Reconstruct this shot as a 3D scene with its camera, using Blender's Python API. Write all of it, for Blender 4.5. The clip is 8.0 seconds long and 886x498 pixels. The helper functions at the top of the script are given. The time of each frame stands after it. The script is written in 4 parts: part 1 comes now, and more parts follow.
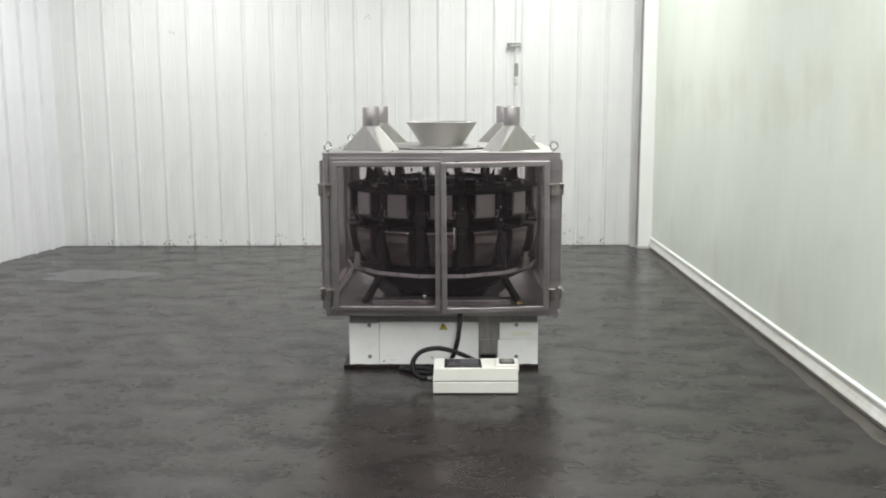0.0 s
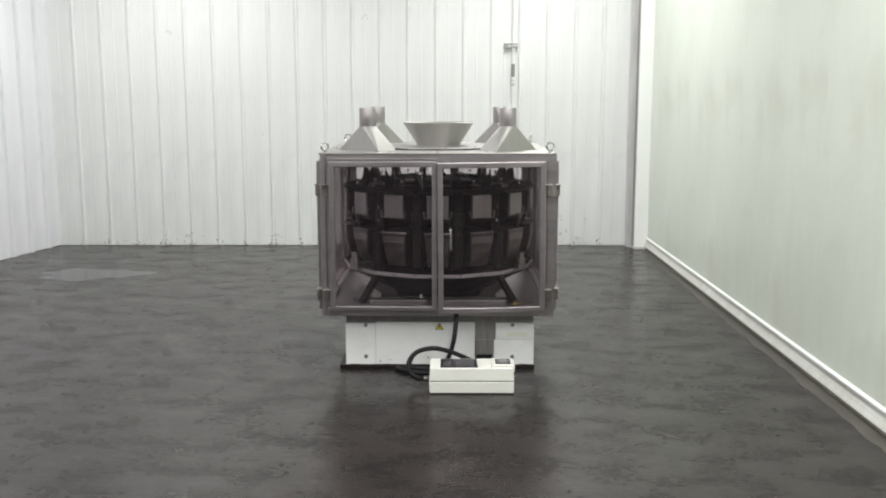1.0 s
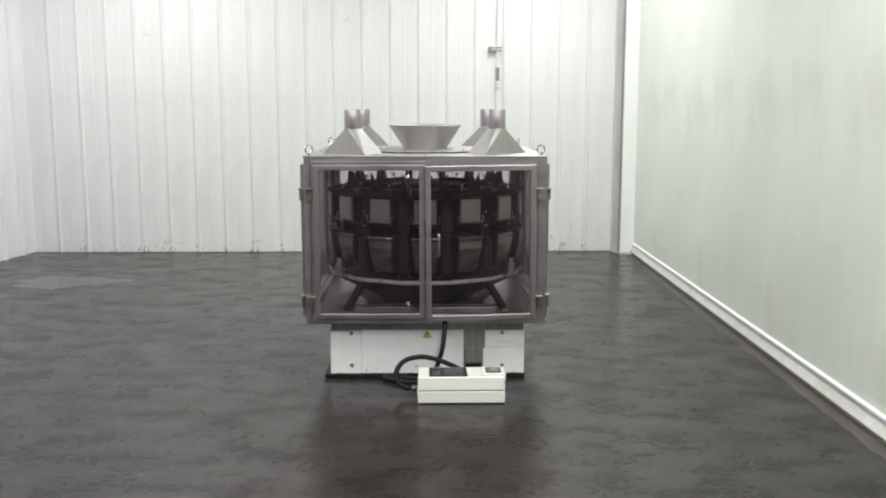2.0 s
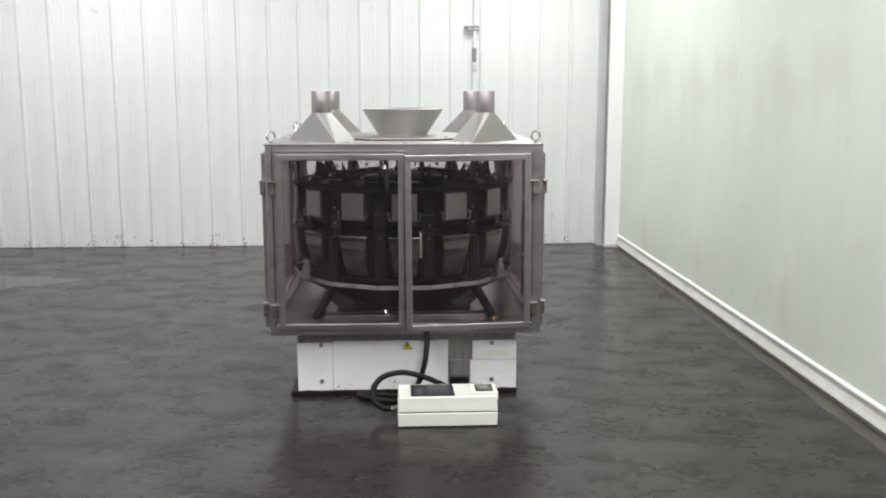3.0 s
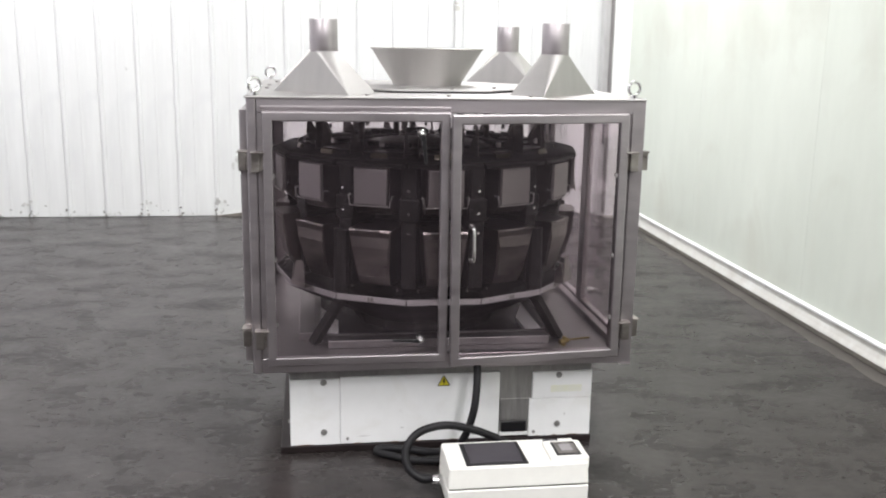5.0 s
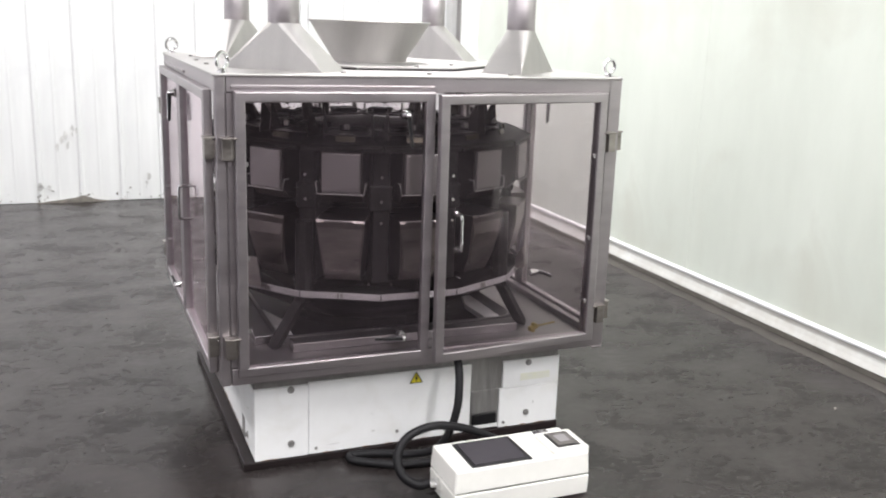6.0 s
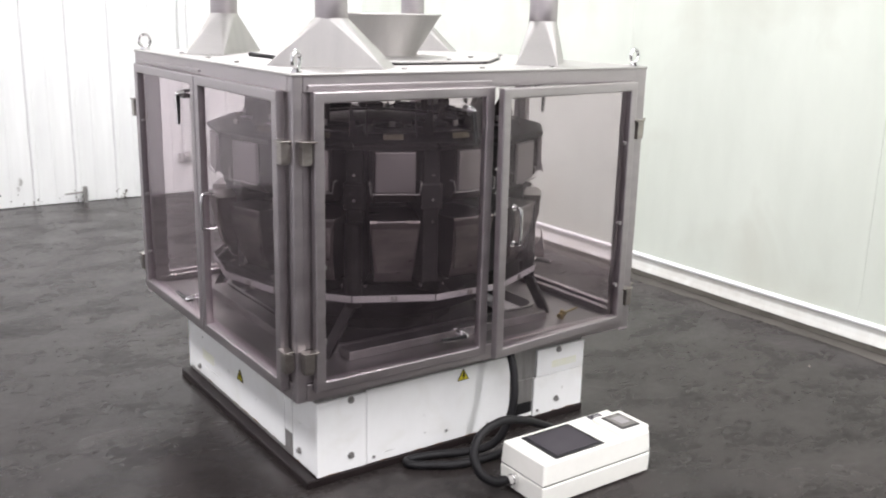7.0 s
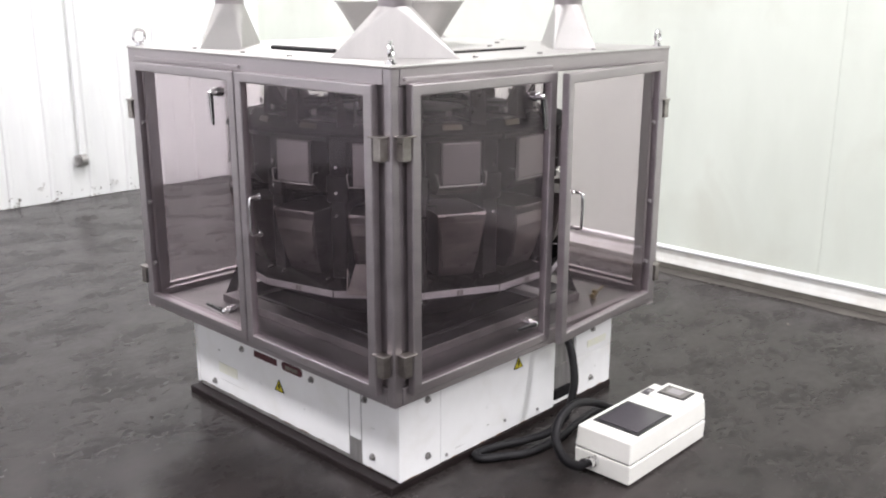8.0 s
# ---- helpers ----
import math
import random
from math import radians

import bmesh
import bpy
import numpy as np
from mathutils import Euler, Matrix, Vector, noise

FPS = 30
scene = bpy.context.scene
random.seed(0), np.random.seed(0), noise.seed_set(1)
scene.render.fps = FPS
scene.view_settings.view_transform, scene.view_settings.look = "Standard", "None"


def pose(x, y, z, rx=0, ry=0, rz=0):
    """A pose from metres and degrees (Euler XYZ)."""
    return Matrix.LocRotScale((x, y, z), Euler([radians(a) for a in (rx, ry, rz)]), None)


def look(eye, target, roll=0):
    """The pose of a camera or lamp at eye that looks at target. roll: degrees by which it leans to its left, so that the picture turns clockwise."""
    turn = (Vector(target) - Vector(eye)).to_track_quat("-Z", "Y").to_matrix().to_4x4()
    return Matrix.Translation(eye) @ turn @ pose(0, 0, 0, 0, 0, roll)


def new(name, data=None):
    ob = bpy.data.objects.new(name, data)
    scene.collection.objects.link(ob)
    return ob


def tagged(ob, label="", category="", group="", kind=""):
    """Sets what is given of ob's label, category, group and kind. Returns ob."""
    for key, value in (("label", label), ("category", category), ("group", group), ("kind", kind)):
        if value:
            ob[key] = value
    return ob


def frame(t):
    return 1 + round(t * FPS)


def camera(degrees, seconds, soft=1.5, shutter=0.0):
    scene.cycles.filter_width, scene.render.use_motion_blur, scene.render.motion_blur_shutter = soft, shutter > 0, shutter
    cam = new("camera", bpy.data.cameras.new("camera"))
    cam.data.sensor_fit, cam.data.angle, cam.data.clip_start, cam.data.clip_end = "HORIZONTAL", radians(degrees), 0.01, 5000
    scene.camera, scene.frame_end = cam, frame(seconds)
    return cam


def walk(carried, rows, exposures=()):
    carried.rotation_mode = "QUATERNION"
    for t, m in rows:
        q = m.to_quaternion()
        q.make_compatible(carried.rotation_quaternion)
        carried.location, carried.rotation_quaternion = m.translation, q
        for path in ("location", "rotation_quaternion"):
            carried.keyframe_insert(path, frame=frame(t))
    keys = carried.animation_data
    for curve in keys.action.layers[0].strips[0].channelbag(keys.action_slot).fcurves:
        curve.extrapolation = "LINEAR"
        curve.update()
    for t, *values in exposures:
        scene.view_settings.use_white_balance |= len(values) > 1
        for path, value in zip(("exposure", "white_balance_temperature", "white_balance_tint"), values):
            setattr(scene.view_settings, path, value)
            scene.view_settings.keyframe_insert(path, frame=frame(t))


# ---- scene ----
cam = camera(50.8, 8.0, soft=1.95, shutter=0.4)
PATH = [
    (0, (-0.041, -0.161, 1.682), (-0.056, 1.814, 1.367), -0.2),
    (0.5, (-0.039, -0.172, 1.692), (-0.053, 1.802, 1.371), -0.3),
    (1, (-0.042, -0.175, 1.689), (-0.049, 1.8, 1.373), -0.0),
    (1.5, (-0.046, -0.152, 1.677), (-0.059, 1.823, 1.366), -0.0),
    (2, (-0.09, -0.024, 1.659), (-0.054, 1.952, 1.357), -0.0),
    (2.2, (-0.105, 0.085, 1.651), (-0.04, 2.06, 1.345), 0.1),
    (3.3, (-0.184, 0.903, 1.62), (-0.062, 2.869, 1.273), 0.1),
    (3.5, (-0.198, 1.083, 1.608), (-0.066, 3.046, 1.248), 0.2),
    (4, (-0.24, 1.491, 1.597), (-0.133, 3.45, 1.209), 0.4),
    (4.2, (-0.284, 1.638, 1.594), (-0.154, 3.593, 1.194), 0.5),
    (5.3, (-0.759, 2.294, 1.557), (-0.37, 4.203, 1.103), 1.3),
    (5.5, (-0.896, 2.362, 1.562), (-0.403, 4.242, 1.089), 1.6),
    (6, (-1.233, 2.563, 1.553), (-0.492, 4.359, 1.076), 2.0),
    (6.5, (-1.602, 2.797, 1.558), (-0.686, 4.511, 1.088), 1.8),
    (7, (-1.977, 3.019, 1.56), (-0.862, 4.603, 1.062), 1.4),
    (7.5, (-2.267, 3.3, 1.56), (-1.027, 4.785, 1.052), 0.2),
    (8, (-2.541, 3.579, 1.559), (-1.149, 4.916, 1.033), 0.1),
]
EXPOSURES = [(0.0, -0.07, 6520, 6.5), (2.0, -0.06, 6490, 8.0), (3.5, 0.03, 6390, 10.8), (4.2, 0.12, 6380, 12.2),
             (5.3, 0.43, 6400, 13.0), (6.5, 0.50, 6400, 14.0), (8.0, 0.56, 6370, 16.0)]
walk(cam, [(t, look(eye, target, roll)) for t, eye, target, roll in PATH], EXPOSURES)

# ---- world and room lamps ----
world = bpy.data.worlds.new("world")
world.use_nodes = True
world.node_tree.nodes["Background"].inputs[0].default_value = (0.9, 0.95, 1.0, 1)
world.node_tree.nodes["Background"].inputs[1].default_value = 0.05
scene.world = world
CEILING = 4.3
LAMP_PLACES = [(x, y) for x in (-2.9, 0.95) for y in (-2.8, 0.4, 3.5, 8.5)]
LAMP_WATTS = 94
for lx, ly in LAMP_PLACES:
    data = bpy.data.lights.new("ceiling_lamp_light", "AREA")
    data.shape, data.size, data.size_y, data.energy = "RECTANGLE", 0.5, 2.4, LAMP_WATTS
    data.color = (1.0, 0.99, 0.985)
    lamp = new("ceiling_lamp_light", data)
    lamp.matrix_world = pose(lx, ly, CEILING - 0.16)


# ---- materials ----
def material(name, color, rough=0.5, metal=0.0, spread=0.1, scale=6.0, grain=60.0, stretch=(1, 1, 1),
             bump=0.1, rough_spread=0.1, tint=None, spec=0.5, stain=None):
    """Principled surface with stains and grain at two scales; stain is a colour, a scale and a strength of broad soiling."""
    mat = bpy.data.materials.new(name)
    mat.use_nodes = True
    nt = mat.node_tree
    nodes, links = nt.nodes, nt.links
    bsdf = nodes["Principled BSDF"]
    coord = nodes.new("ShaderNodeTexCoord")
    mapping = nodes.new("ShaderNodeMapping")
    mapping.inputs["Scale"].default_value = stretch
    links.new(coord.outputs["Object"], mapping.inputs["Vector"])
    big = nodes.new("ShaderNodeTexNoise")
    big.inputs["Scale"].default_value, big.inputs["Detail"].default_value = scale, 6
    fine = nodes.new("ShaderNodeTexNoise")
    fine.inputs["Scale"].default_value, fine.inputs["Detail"].default_value = grain, 3
    for n in (big, fine):
        links.new(mapping.outputs["Vector"], n.inputs["Vector"])
    mixer = nodes.new("ShaderNodeMath")
    mixer.operation = "MULTIPLY_ADD"
    links.new(fine.outputs["Fac"], mixer.inputs[0])
    mixer.inputs[1].default_value = 0.35
    links.new(big.outputs["Fac"], mixer.inputs[2])
    ramp = nodes.new("ShaderNodeValToRGB")
    ramp.color_ramp.elements[0].position, ramp.color_ramp.elements[1].position = 0.45, 0.95
    low = tint if tint else [c * (1 - spread) for c in color]
    high = [min(1, c * (1 + spread)) for c in color]
    ramp.color_ramp.elements[0].color = (*low, 1)
    ramp.color_ramp.elements[1].color = (*high, 1)
    links.new(mixer.outputs[0], ramp.inputs["Fac"])
    paint = ramp.outputs["Color"]
    if stain:
        soil = nodes.new("ShaderNodeTexNoise")
        soil.inputs["Scale"].default_value, soil.inputs["Detail"].default_value, soil.inputs["Distortion"].default_value = stain[1], 5, 0.6
        links.new(coord.outputs["Object"], soil.inputs["Vector"])
        amount = nodes.new("ShaderNodeMapRange")
        amount.inputs["From Min"].default_value, amount.inputs["From Max"].default_value = 0.52, 0.76
        amount.inputs["To Min"].default_value, amount.inputs["To Max"].default_value = 0.0, stain[2]
        links.new(soil.outputs["Fac"], amount.inputs["Value"])
        blend = nodes.new("ShaderNodeMixRGB")
        blend.inputs["Color2"].default_value = (*stain[0], 1)
        links.new(amount.outputs["Result"], blend.inputs["Fac"])
        links.new(paint, blend.inputs["Color1"])
        paint = blend.outputs["Color"]
    links.new(paint, bsdf.inputs["Base Color"])
    rr = nodes.new("ShaderNodeMapRange")
    rr.inputs["From Min"].default_value, rr.inputs["From Max"].default_value = 0.35, 0.95
    rr.inputs["To Min"].default_value = max(0.02, rough - rough_spread)
    rr.inputs["To Max"].default_value = min(1, rough + rough_spread)
    links.new(mixer.outputs[0], rr.inputs["Value"])
    links.new(rr.outputs["Result"], bsdf.inputs["Roughness"])
    if bump:
        b = nodes.new("ShaderNodeBump")
        b.inputs["Strength"].default_value, b.inputs["Distance"].default_value = bump, 0.004
        links.new(fine.outputs["Fac"], b.inputs["Height"])
        links.new(b.outputs["Normal"], bsdf.inputs["Normal"])
    bsdf.inputs["Metallic"].default_value = metal
    bsdf.inputs["Specular IOR Level"].default_value = spec
    return mat


steel = material("brushed_stainless", (0.43, 0.399, 0.408), 0.40, 1.0, 0.12, 3.0, 90, (1, 1, 6), 0.05, 0.07)
steel_top = material("satin_stainless", (0.46, 0.448, 0.435), 0.52, 1.0, 0.08, 3.0, 80, (6, 1, 1), 0.04, 0.05)
# stainless inside the cabinet: its dark reflections and shade are put into these three colours
steel_shaded = material("shade_darkened_steel", (0.085, 0.073, 0.072), 0.32, 0.9, 0.25, 5.0, 40, (1, 1, 3), 0.0, 0.06)
gate_steel = material("half_shaded_steel", (0.28, 0.255, 0.243), 0.34, 1.0, 0.3, 9.0, 40, (1, 1, 2), 0.02, 0.10)
hopper_steel = material("shade_darkened_hopper_steel", (0.20, 0.181, 0.174), 0.34, 1.0, 0.25, 5.0, 40, (1, 1, 3), 0.0, 0.08)
bronze_steel = material("tarnished_end_steel", (0.13, 0.115, 0.088), 0.42, 1.0, 0.2, 8, 50)
tray_steel = material("greasy_tray_steel", (0.29, 0.280, 0.280), 0.40, 1.0, 0.3, 5.0, 60, (2, 1, 1), 0.03, 0.12)
plate_steel = material("embossed_stainless", (0.32, 0.30, 0.30), 0.42, 1.0, 0.06, 8.0, 300, (1, 1, 1), 0.15, 0.06)
hinge_steel = material("worn_hinge_steel", (0.36, 0.335, 0.31), 0.36, 1.0, 0.25, 14, 70, (1, 1, 2), 0.06, 0.1)
chrome = material("chrome", (0.8, 0.8, 0.8), 0.12, 1.0, 0.03, 4, 40, (1, 1, 1), 0.0, 0.04)
black_plastic = material("black_plastic", (0.02, 0.02, 0.022), 0.42, 0.0, 0.2, 8, 120)
plinth_mat = material("brown_black_paint", (0.016, 0.011, 0.011), 0.5, 0.0, 0.3, 6, 60, spec=0.3)
rubber = material("black_rubber", (0.0105, 0.0100, 0.0112), 0.5, 0.0, 0.2, 12, 150, (1, 1, 1), 0.15, spec=0.25)
# black of drive units and legs; elsewhere in the cabinet it paints in shade
shadow_black = material("housing_and_shade_black", (0.011, 0.010, 0.010), 0.5, 0.0, 0.25, 6, 80, spec=0.25)
white_paint = material("white_enamel", (0.92, 0.925, 0.92), 0.32, 0.0, 0.01, 3, 30, (1, 1, 0.7), 0.0, 0.06, (0.87, 0.875, 0.865), stain=((0.74, 0.73, 0.67), 7.0, 0.4))
cream_paint = material("cream_enamel", (0.87, 0.865, 0.81), 0.36, 0.0, 0.03, 6, 60, (1, 1, 1), 0.03, 0.06, (0.83, 0.825, 0.77))
bare_grey = material("bare_grey_steel", (0.33, 0.32, 0.31), 0.45, 0.6, 0.2, 8, 70, (8, 1, 1), 0.1)
wall_white = material("white_liner_sheet", (0.85, 0.86, 0.85), 0.42, 0.0, 0.03, 2.2, 22, (1.5, 1.5, 0.12), 0.03, 0.08, (0.76, 0.77, 0.76), stain=((0.62, 0.63, 0.66), 1.3, 0.45))
wall_cool = material("cool_white_liner_sheet", (0.85, 0.85, 0.875), 0.42, 0.0, 0.03, 2.2, 22, (1.5, 1.5, 0.12), 0.03, 0.08, (0.77, 0.77, 0.80), stain=((0.64, 0.63, 0.68), 1.3, 0.45))
wall_panel_mat = material("pale_green_white_panel", (0.745, 0.79, 0.71), 0.38, 0.0, 0.02, 1.5, 9, (1.1, 1, 0.30), 0.02, 0.08, (0.665, 0.71, 0.63), stain=((0.58, 0.585, 0.50), 1.6, 0.55))
kerb_foot_mat = material("stained_cement_foot", (0.27, 0.25, 0.22), 0.6, 0.0, 0.25, 6, 50, (1, 0.4, 1), 0.1, 0.1)
kerb_mat = material("worn_white_kerb", (0.68, 0.69, 0.665), 0.5, 0.0, 0.06, 5, 34, (1, 0.5, 1), 0.1, 0.1, (0.56, 0.545, 0.50))
mould = material("black_mould_stain", (0.20, 0.185, 0.16), 0.8, 0.0, 0.4, 30, 200)
faint_mark = material("grey_scuff", (0.62, 0.62, 0.60), 0.7, 0.0, 0.2, 30, 200)
yellow = material("yellow_sticker", (0.74, 0.64, 0.03), 0.45, 0, 0.08, 20, 100, bump=0)
faded_yellow = material("faded_yellow_sticker", (0.79, 0.79, 0.63), 0.5, 0, 0.08, 20, 100, bump=0, tint=(0.83, 0.835, 0.77))
red = material("red_sticker", (0.085, 0.020, 0.027), 0.45, 0, 0.15, 20, 100, bump=0)
screen_mat = material("dark_display", (0.075, 0.070, 0.078), 0.14, 0, 0.1, 4, 40, bump=0, rough_spread=0.04)
grey_display = material("grey_display", (0.16, 0.15, 0.14), 0.3, 0, 0.2, 30, 100, bump=0)
label_white = material("white_label_strip", (0.32, 0.305, 0.31), 0.45, 0, 0.05, 10, 60)
brass = material("brass", (0.34, 0.27, 0.11), 0.38, 1.0, 0.1, 10, 60)
ceiling_mat = material("white_ceiling", (0.80, 0.80, 0.79), 0.6, 0, 0.03, 2, 30)


def floor_material():
    mat = bpy.data.materials.new("sealed_dark_concrete")
    mat.use_nodes = True
    nodes, links = mat.node_tree.nodes, mat.node_tree.links
    bsdf = nodes["Principled BSDF"]
    coord = nodes.new("ShaderNodeTexCoord")
    out = []
    for scale, detail, rough, stretch, warp in ((0.7, 4, 0.5, (1, 1.3, 1), 0.2), (4.2, 4, 0.5, (0.8, 1.15, 1), 0.1), (26, 3, 0.55, (0.8, 1.2, 1), 0.0)):
        mp = nodes.new("ShaderNodeMapping")
        mp.inputs["Scale"].default_value, mp.inputs["Rotation"].default_value = stretch, (0, 0, 0.35)
        links.new(coord.outputs["Object"], mp.inputs["Vector"])
        n = nodes.new("ShaderNodeTexNoise")
        n.inputs["Scale"].default_value, n.inputs["Detail"].default_value, n.inputs["Roughness"].default_value = scale, detail, rough
        n.inputs["Distortion"].default_value = warp
        links.new(mp.outputs["Vector"], n.inputs["Vector"])
        out.append(n.outputs["Fac"])
    m1 = nodes.new("ShaderNodeMath")
    m1.operation = "MULTIPLY_ADD"
    links.new(out[1], m1.inputs[0])
    m1.inputs[1].default_value = 2.4
    links.new(out[0], m1.inputs[2])
    m2 = nodes.new("ShaderNodeMath")
    m2.operation = "MULTIPLY_ADD"
    links.new(out[2], m2.inputs[0])
    m2.inputs[1].default_value = 1.0
    links.new(m1.outputs[0], m2.inputs[2])
    m3 = nodes.new("ShaderNodeMath")
    m3.operation = "MULTIPLY"
    m3.inputs[1].default_value = 0.264
    links.new(m2.outputs[0], m3.inputs[0])
    ramp = nodes.new("ShaderNodeValToRGB")
    e = ramp.color_ramp.elements
    e[0].position, e[0].color = 0.38, (0.0155, 0.0131, 0.0125, 1)
    e[1].position, e[1].color = 0.82, (0.048, 0.0409, 0.0392, 1)
    mid = ramp.color_ramp.elements.new(0.58)
    mid.color = (0.0295, 0.0250, 0.0239, 1)
    links.new(m3.outputs[0], ramp.inputs["Fac"])
    links.new(ramp.outputs["Color"], bsdf.inputs["Base Color"])
    # worn patches are duller, sealed ones shine
    wear = nodes.new("ShaderNodeMath")
    wear.operation = "MULTIPLY_ADD"
    links.new(out[2], wear.inputs[0])
    wear.inputs[1].default_value = 0.6
    links.new(out[1], wear.inputs[2])
    for socket, low, high in (("Roughness", 0.36, 0.16), ("Specular IOR Level", 0.08, 0.34)):
        rr = nodes.new("ShaderNodeMapRange")
        rr.inputs["From Min"].default_value, rr.inputs["From Max"].default_value = 0.42, 1.18
        rr.inputs["To Min"].default_value, rr.inputs["To Max"].default_value = low, high
        links.new(wear.outputs[0], rr.inputs["Value"])
        links.new(rr.outputs["Result"], bsdf.inputs[socket])
    b = nodes.new("ShaderNodeBump")
    b.inputs["Strength"].default_value, b.inputs["Distance"].default_value = 0.05, 0.003
    links.new(out[2], b.inputs["Height"])
    links.new(b.outputs["Normal"], bsdf.inputs["Normal"])
    return mat


def pane_material():
    """Smoke-tinted clear plastic with a little haze."""
    mat = bpy.data.materials.new("smoked_clear_plastic")
    mat.use_nodes = True
    nodes, links = mat.node_tree.nodes, mat.node_tree.links
    nodes.remove(nodes["Principled BSDF"])
    output = nodes["Material Output"]
    clear = nodes.new("ShaderNodeBsdfTransparent")
    clear.inputs["Color"].default_value = (0.915, 0.892, 0.902, 1)
    haze = nodes.new("ShaderNodeBsdfDiffuse")
    haze.inputs["Color"].default_value = (0.47, 0.40, 0.44, 1)
    dirt = nodes.new("ShaderNodeTexNoise")
    dirt.inputs["Scale"].default_value, dirt.inputs["Detail"].default_value = 5.0, 7
    coord = nodes.new("ShaderNodeTexCoord")
    links.new(coord.outputs["Object"], dirt.inputs["Vector"])
    rr = nodes.new("ShaderNodeMapRange")
    rr.inputs["From Min"].default_value, rr.inputs["From Max"].default_value = 0.35, 0.8
    rr.inputs["To Min"].default_value, rr.inputs["To Max"].default_value = 0.007, 0.022
    links.new(dirt.outputs["Fac"], rr.inputs["Value"])
    first = nodes.new("ShaderNodeMixShader")
    links.new(rr.outputs["Result"], first.inputs[0])
    links.new(clear.outputs[0], first.inputs[1])
    links.new(haze.outputs[0], first.inputs[2])
    gloss = nodes.new("ShaderNodeBsdfGlossy")
    gloss.inputs["Color"].default_value = (0.97, 0.89, 0.93, 1)
    gloss.inputs["Roughness"].default_value = 0.06
    # the same gloss on both faces of the sheet
    facing = nodes.new("ShaderNodeLayerWeight")
    power = nodes.new("ShaderNodeMath")
    power.operation = "POWER"
    links.new(facing.outputs["Facing"], power.inputs[0])
    power.inputs[1].default_value = 5.0
    fresnel = nodes.new("ShaderNodeMath")
    fresnel.operation = "MULTIPLY_ADD"
    links.new(power.outputs[0], fresnel.inputs[0])
    fresnel.inputs[1].default_value, fresnel.inputs[2].default_value = 0.9, 0.030
    second = nodes.new("ShaderNodeMixShader")
    links.new(fresnel.outputs[0], second.inputs[0])
    links.new(first.outputs[0], second.inputs[1])
    links.new(gloss.outputs[0], second.inputs[2])
    links.new(second.outputs[0], output.inputs["Surface"])
    return mat


def glow_material(name, color, strength):
    mat = bpy.data.materials.new(name)
    mat.use_nodes = True
    bsdf = mat.node_tree.nodes["Principled BSDF"]
    bsdf.inputs["Emission Color"].default_value = (*color, 1)
    bsdf.inputs["Emission Strength"].default_value = strength
    return mat


floor_mat = floor_material()
pane_mat = pane_material()
diffuser_mat = glow_material("glowing_diffuser", (1.0, 0.985, 0.95), 3.0)
puddle_mat = material("thin_water_film", (0.020, 0.018, 0.017), 0.10, 0, 0.1, 3, 20, bump=0, rough_spread=0.04)


# ---- mesh helpers ----
def box(bm, x0, x1, y0, y1, z0, z1, bevel=0.0, m=None):
    made = bmesh.ops.create_cube(bm, size=1)["verts"]
    for v in made:
        v.co = ((x0 + x1) / 2 + v.co.x * (x1 - x0), (y0 + y1) / 2 + v.co.y * (y1 - y0), (z0 + z1) / 2 + v.co.z * (z1 - z0))
    if m is not None:
        bmesh.ops.transform(bm, matrix=m, verts=made)
    if bevel:
        edges = list({e for v in made for e in v.link_edges})
        bmesh.ops.bevel(bm, geom=edges, offset=bevel, segments=2, affect="EDGES", profile=0.5)


def rod(bm, a, b, r, seg=12, r2=None):
    """A closed round bar from a to b."""
    a, b = Vector(a), Vector(b)
    turn = (b - a).to_track_quat("Z", "Y").to_matrix().to_4x4()
    m = Matrix.Translation((a + b) / 2) @ turn
    bmesh.ops.create_cone(bm, cap_ends=True, segments=seg, radius1=r, radius2=r if r2 is None else r2, depth=(b - a).length, matrix=m)


def ball(bm, c, r):
    bmesh.ops.create_uvsphere(bm, u_segments=12, v_segments=8, radius=r, matrix=Matrix.Translation(c))


def smooth_line(points, steps=8):
    """A Catmull-Rom curve through the points."""
    p = [Vector(q) for q in points]
    p = [p[0] * 2 - p[1], *p, p[-1] * 2 - p[-2]]
    out = []
    for i in range(1, len(p) - 2):
        for s in range(steps):
            t = s / steps
            a, b, c, d = p[i - 1:i + 3]
            out.append(0.5 * ((2 * b) + (c - a) * t + (2 * a - 5 * b + 4 * c - d) * t * t + (3 * b - a - 3 * c + d) * t ** 3))
    return [*out, p[-2]]


def sweep(bm, line, r, seg=10, closed=False):
    """A round tube along a line."""
    line = [Vector(q) for q in line]
    rings, up = [], Vector((0.13, 0.21, 0.97)).normalized()
    n = len(line)
    for i, q in enumerate(line):
        ahead = line[(i + 1) % n] if closed or i + 1 < n else q
        back = line[i - 1] if closed or i else q
        d = (ahead - back).normalized()
        side = d.cross(up)
        if side.length < 0.05:
            side = d.cross(Vector((1, 0, 0)))
        side.normalize()
        up = side.cross(d).normalized()
        rings.append([bm.verts.new(q + (side * math.cos(2 * math.pi * k / seg) + up * math.sin(2 * math.pi * k / seg)) * r) for k in range(seg)])
    for i in range(n if closed else n - 1):
        a, b = rings[i], rings[(i + 1) % n]
        for k in range(seg):
            bm.faces.new((a[k], a[(k + 1) % seg], b[(k + 1) % seg], b[k]))
    if not closed:
        bm.faces.new(rings[0])
        bm.faces.new(rings[-1][::-1])


